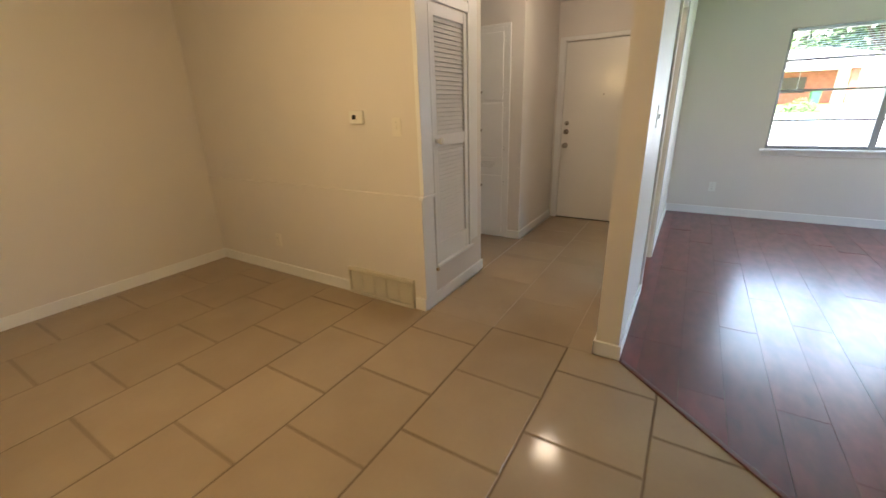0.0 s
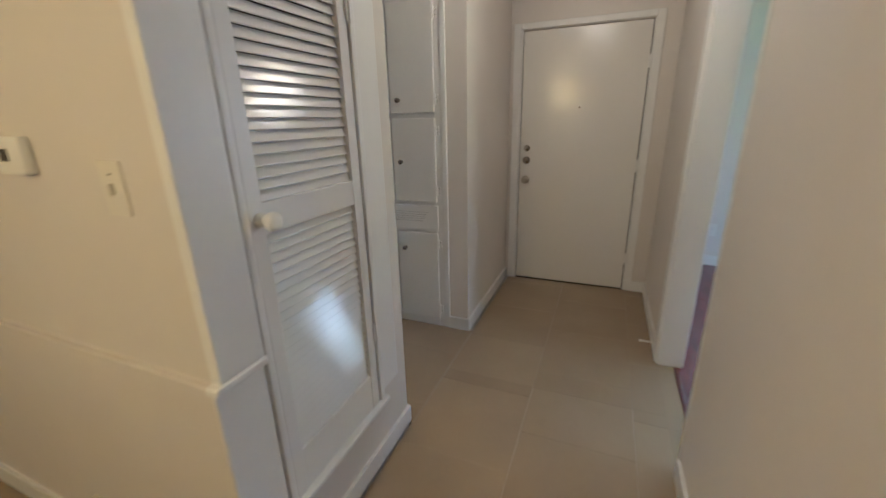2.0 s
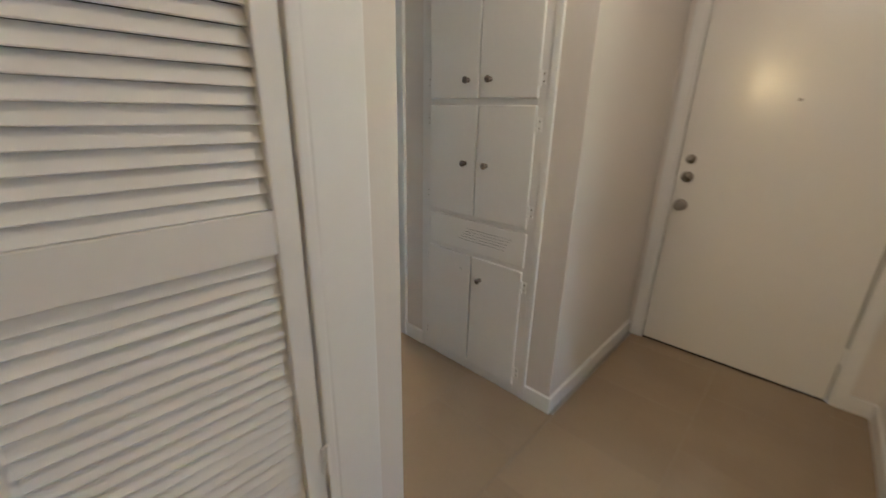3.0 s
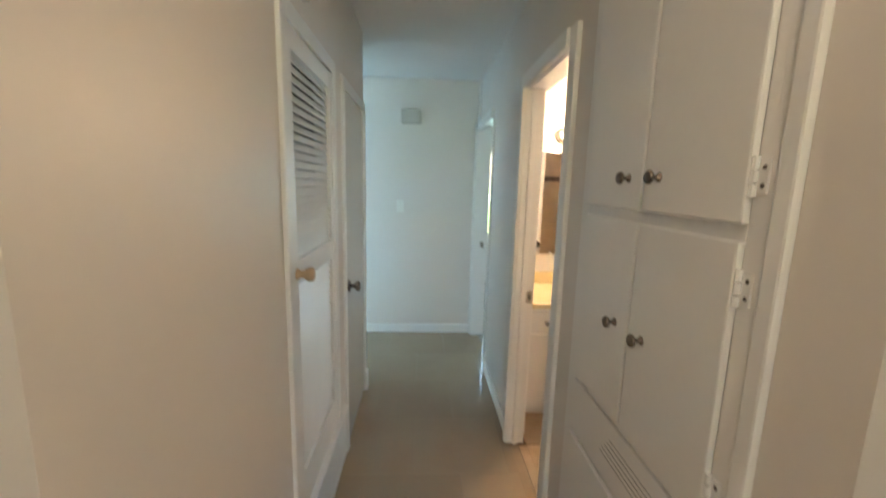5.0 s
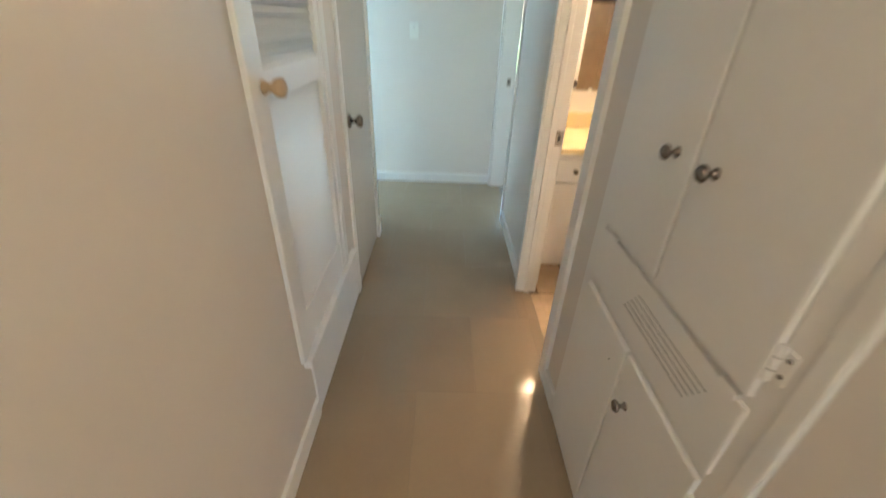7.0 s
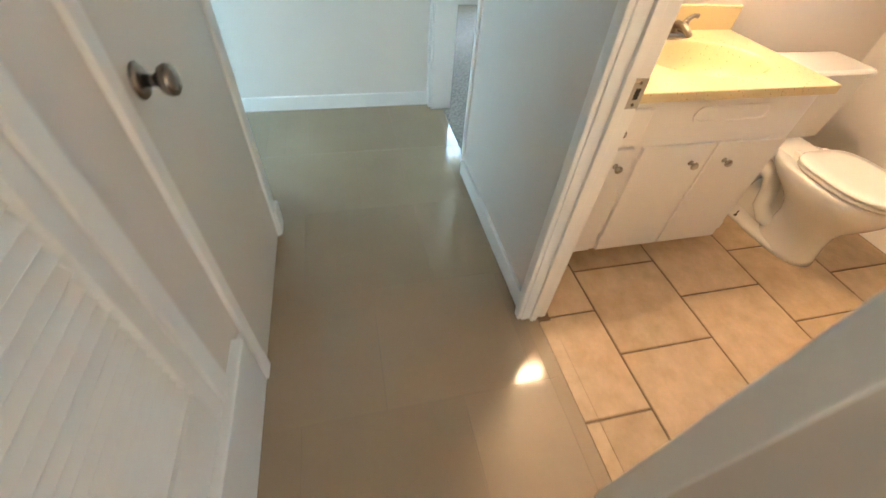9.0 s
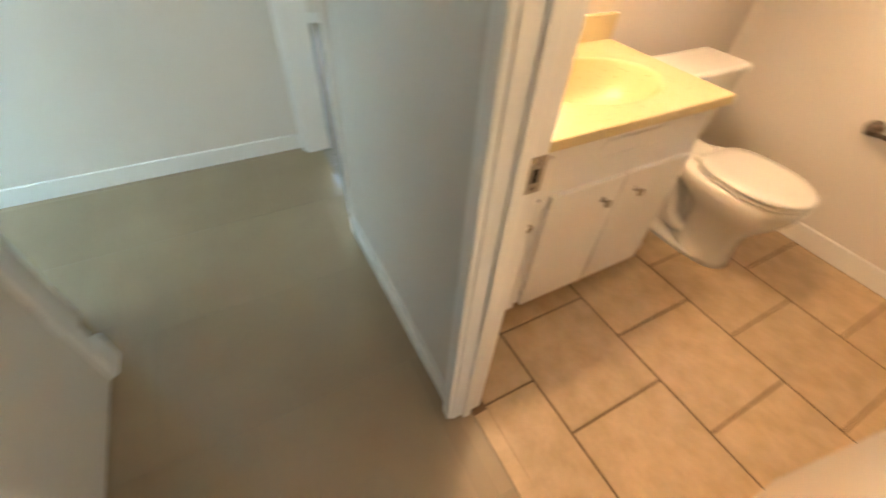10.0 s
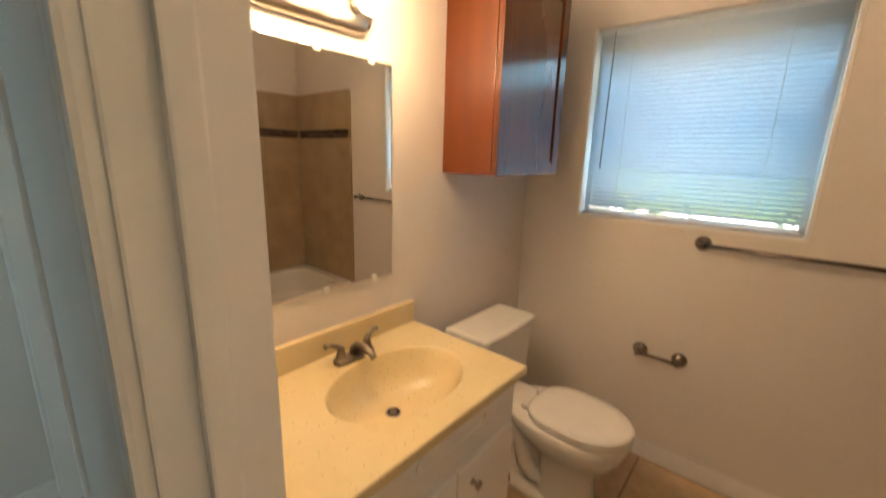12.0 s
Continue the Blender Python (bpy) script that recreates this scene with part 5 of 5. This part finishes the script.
floor_pieces(hall_floor, "tile", big_tiles([(0.0, XP, YE, YF), (XP, 1.24, 1.02, 1.81), (XE, 0.0, YH, YN), (XE, -2.54, 0.3, YH - T), (-1.71, -1.12, YN, 1.865), (XE, -2.66, YN, 1.87), (-2.54, -2.39, YH - T, YH), (XE, -2.54, YH - T, YH)], GAP=0.002), TILE, -0.02, 0.0, 0.0008, 0.001)

bath_floor = setting("floor_bath", B((XB, -0.12, 1.87, YB, -0.03, -0.003)), mat("dark_bath_grout", (0.19, 0.125, 0.07), 0.85, vary=0.15, bump=0.5), "warm beige bathroom floor tiles with dark grout", "tiled floor")
cells = []
for j in range(-2, 6):
    y0 = 2.115 + 0.398 * (j - 1)
    for i in range(-3, 6):
        x0 = (-1.703 if j % 2 == 0 else -1.507) + 0.398 * i
        cells.append((x0 + 0.004, x0 + 0.394, y0 + 0.004, y0 + 0.394))
floor_pieces(bath_floor, "tile", [[(a, c), (b, c), (b, d), (a, d)] for a, b, c, d in clip_cells(cells, [(XB, XT + 0.02, YN + T, YB), (-1.69, -1.13, 1.872, YN + T)])], BTILE, -0.02, 0.0)

living_floor = setting("floor_living", B((1.24, 5.3, -4.5, 3.80, -0.03, -0.007)), GAPSHADE, "dark cherry laminate planks running towards the window", "laminate floor")
planks = []
rng = random.Random(4)
# end joints of the boards beside the opening; the rest fall at random
ENDS = [0.31, -0.085, 0.69, 1.245, 0.915, 0.585, 0.285]
for i in range(22):
    x0 = 1.378 + 0.198 * (i - 1)
    first = ENDS[i - 1] if 1 <= i <= len(ENDS) else rng.random() * 1.295
    for k in range(-5, 4):
        y0, y1 = max(first + 1.295 * k, -4.5), min(first + 1.295 * (k + 1), 3.8)
        if y1 - y0 < 0.01:
            continue
        a0, a1 = max(x0, 1.2435) + 0.0004, min(x0 + 0.198, 5.3) - 0.0004
        if a1 - a0 < 0.02:
            continue
        pts = half_plane([(a0, y0 + 0.0006), (a1, y0 + 0.0006), (a1, y1 - 0.0006), (a0, y1 - 0.0006)], -NX, -NY, -(D + 0.012))
        if len(pts) > 2:
            planks.append(pts)
floor_pieces(living_floor, "plank", planks, WOOD, -0.02, 0.0, 0.0035, 0.0006)
strip = thing("transition_strip", (1.29, 0.0, 0), "narrow reddish wooden strip between tile and laminate", "floor strip")
strip["kind"] = "structure"
bm = bmesh.new()
ang = math.atan2(-NX, NY)
box(bm, (0, -0.014, -0.01), (5.4, 0.014, 0.007), 0.003)
bmesh.ops.rotate(bm, verts=bm.verts, matrix=Matrix.Rotation(ang, 3, "Z"))
part("moulding", bm, STRIP, strip)
strip_2 = thing("transition_strip", (1.24, 1.42, 0), "thin reddish strip under the cased opening", "floor strip")
strip_2["kind"] = "structure"
part("moulding", B((-0.012, 0.012, -0.40, 0.39, -0.01, 0.005), bevel=0.002), STRIP, strip_2)
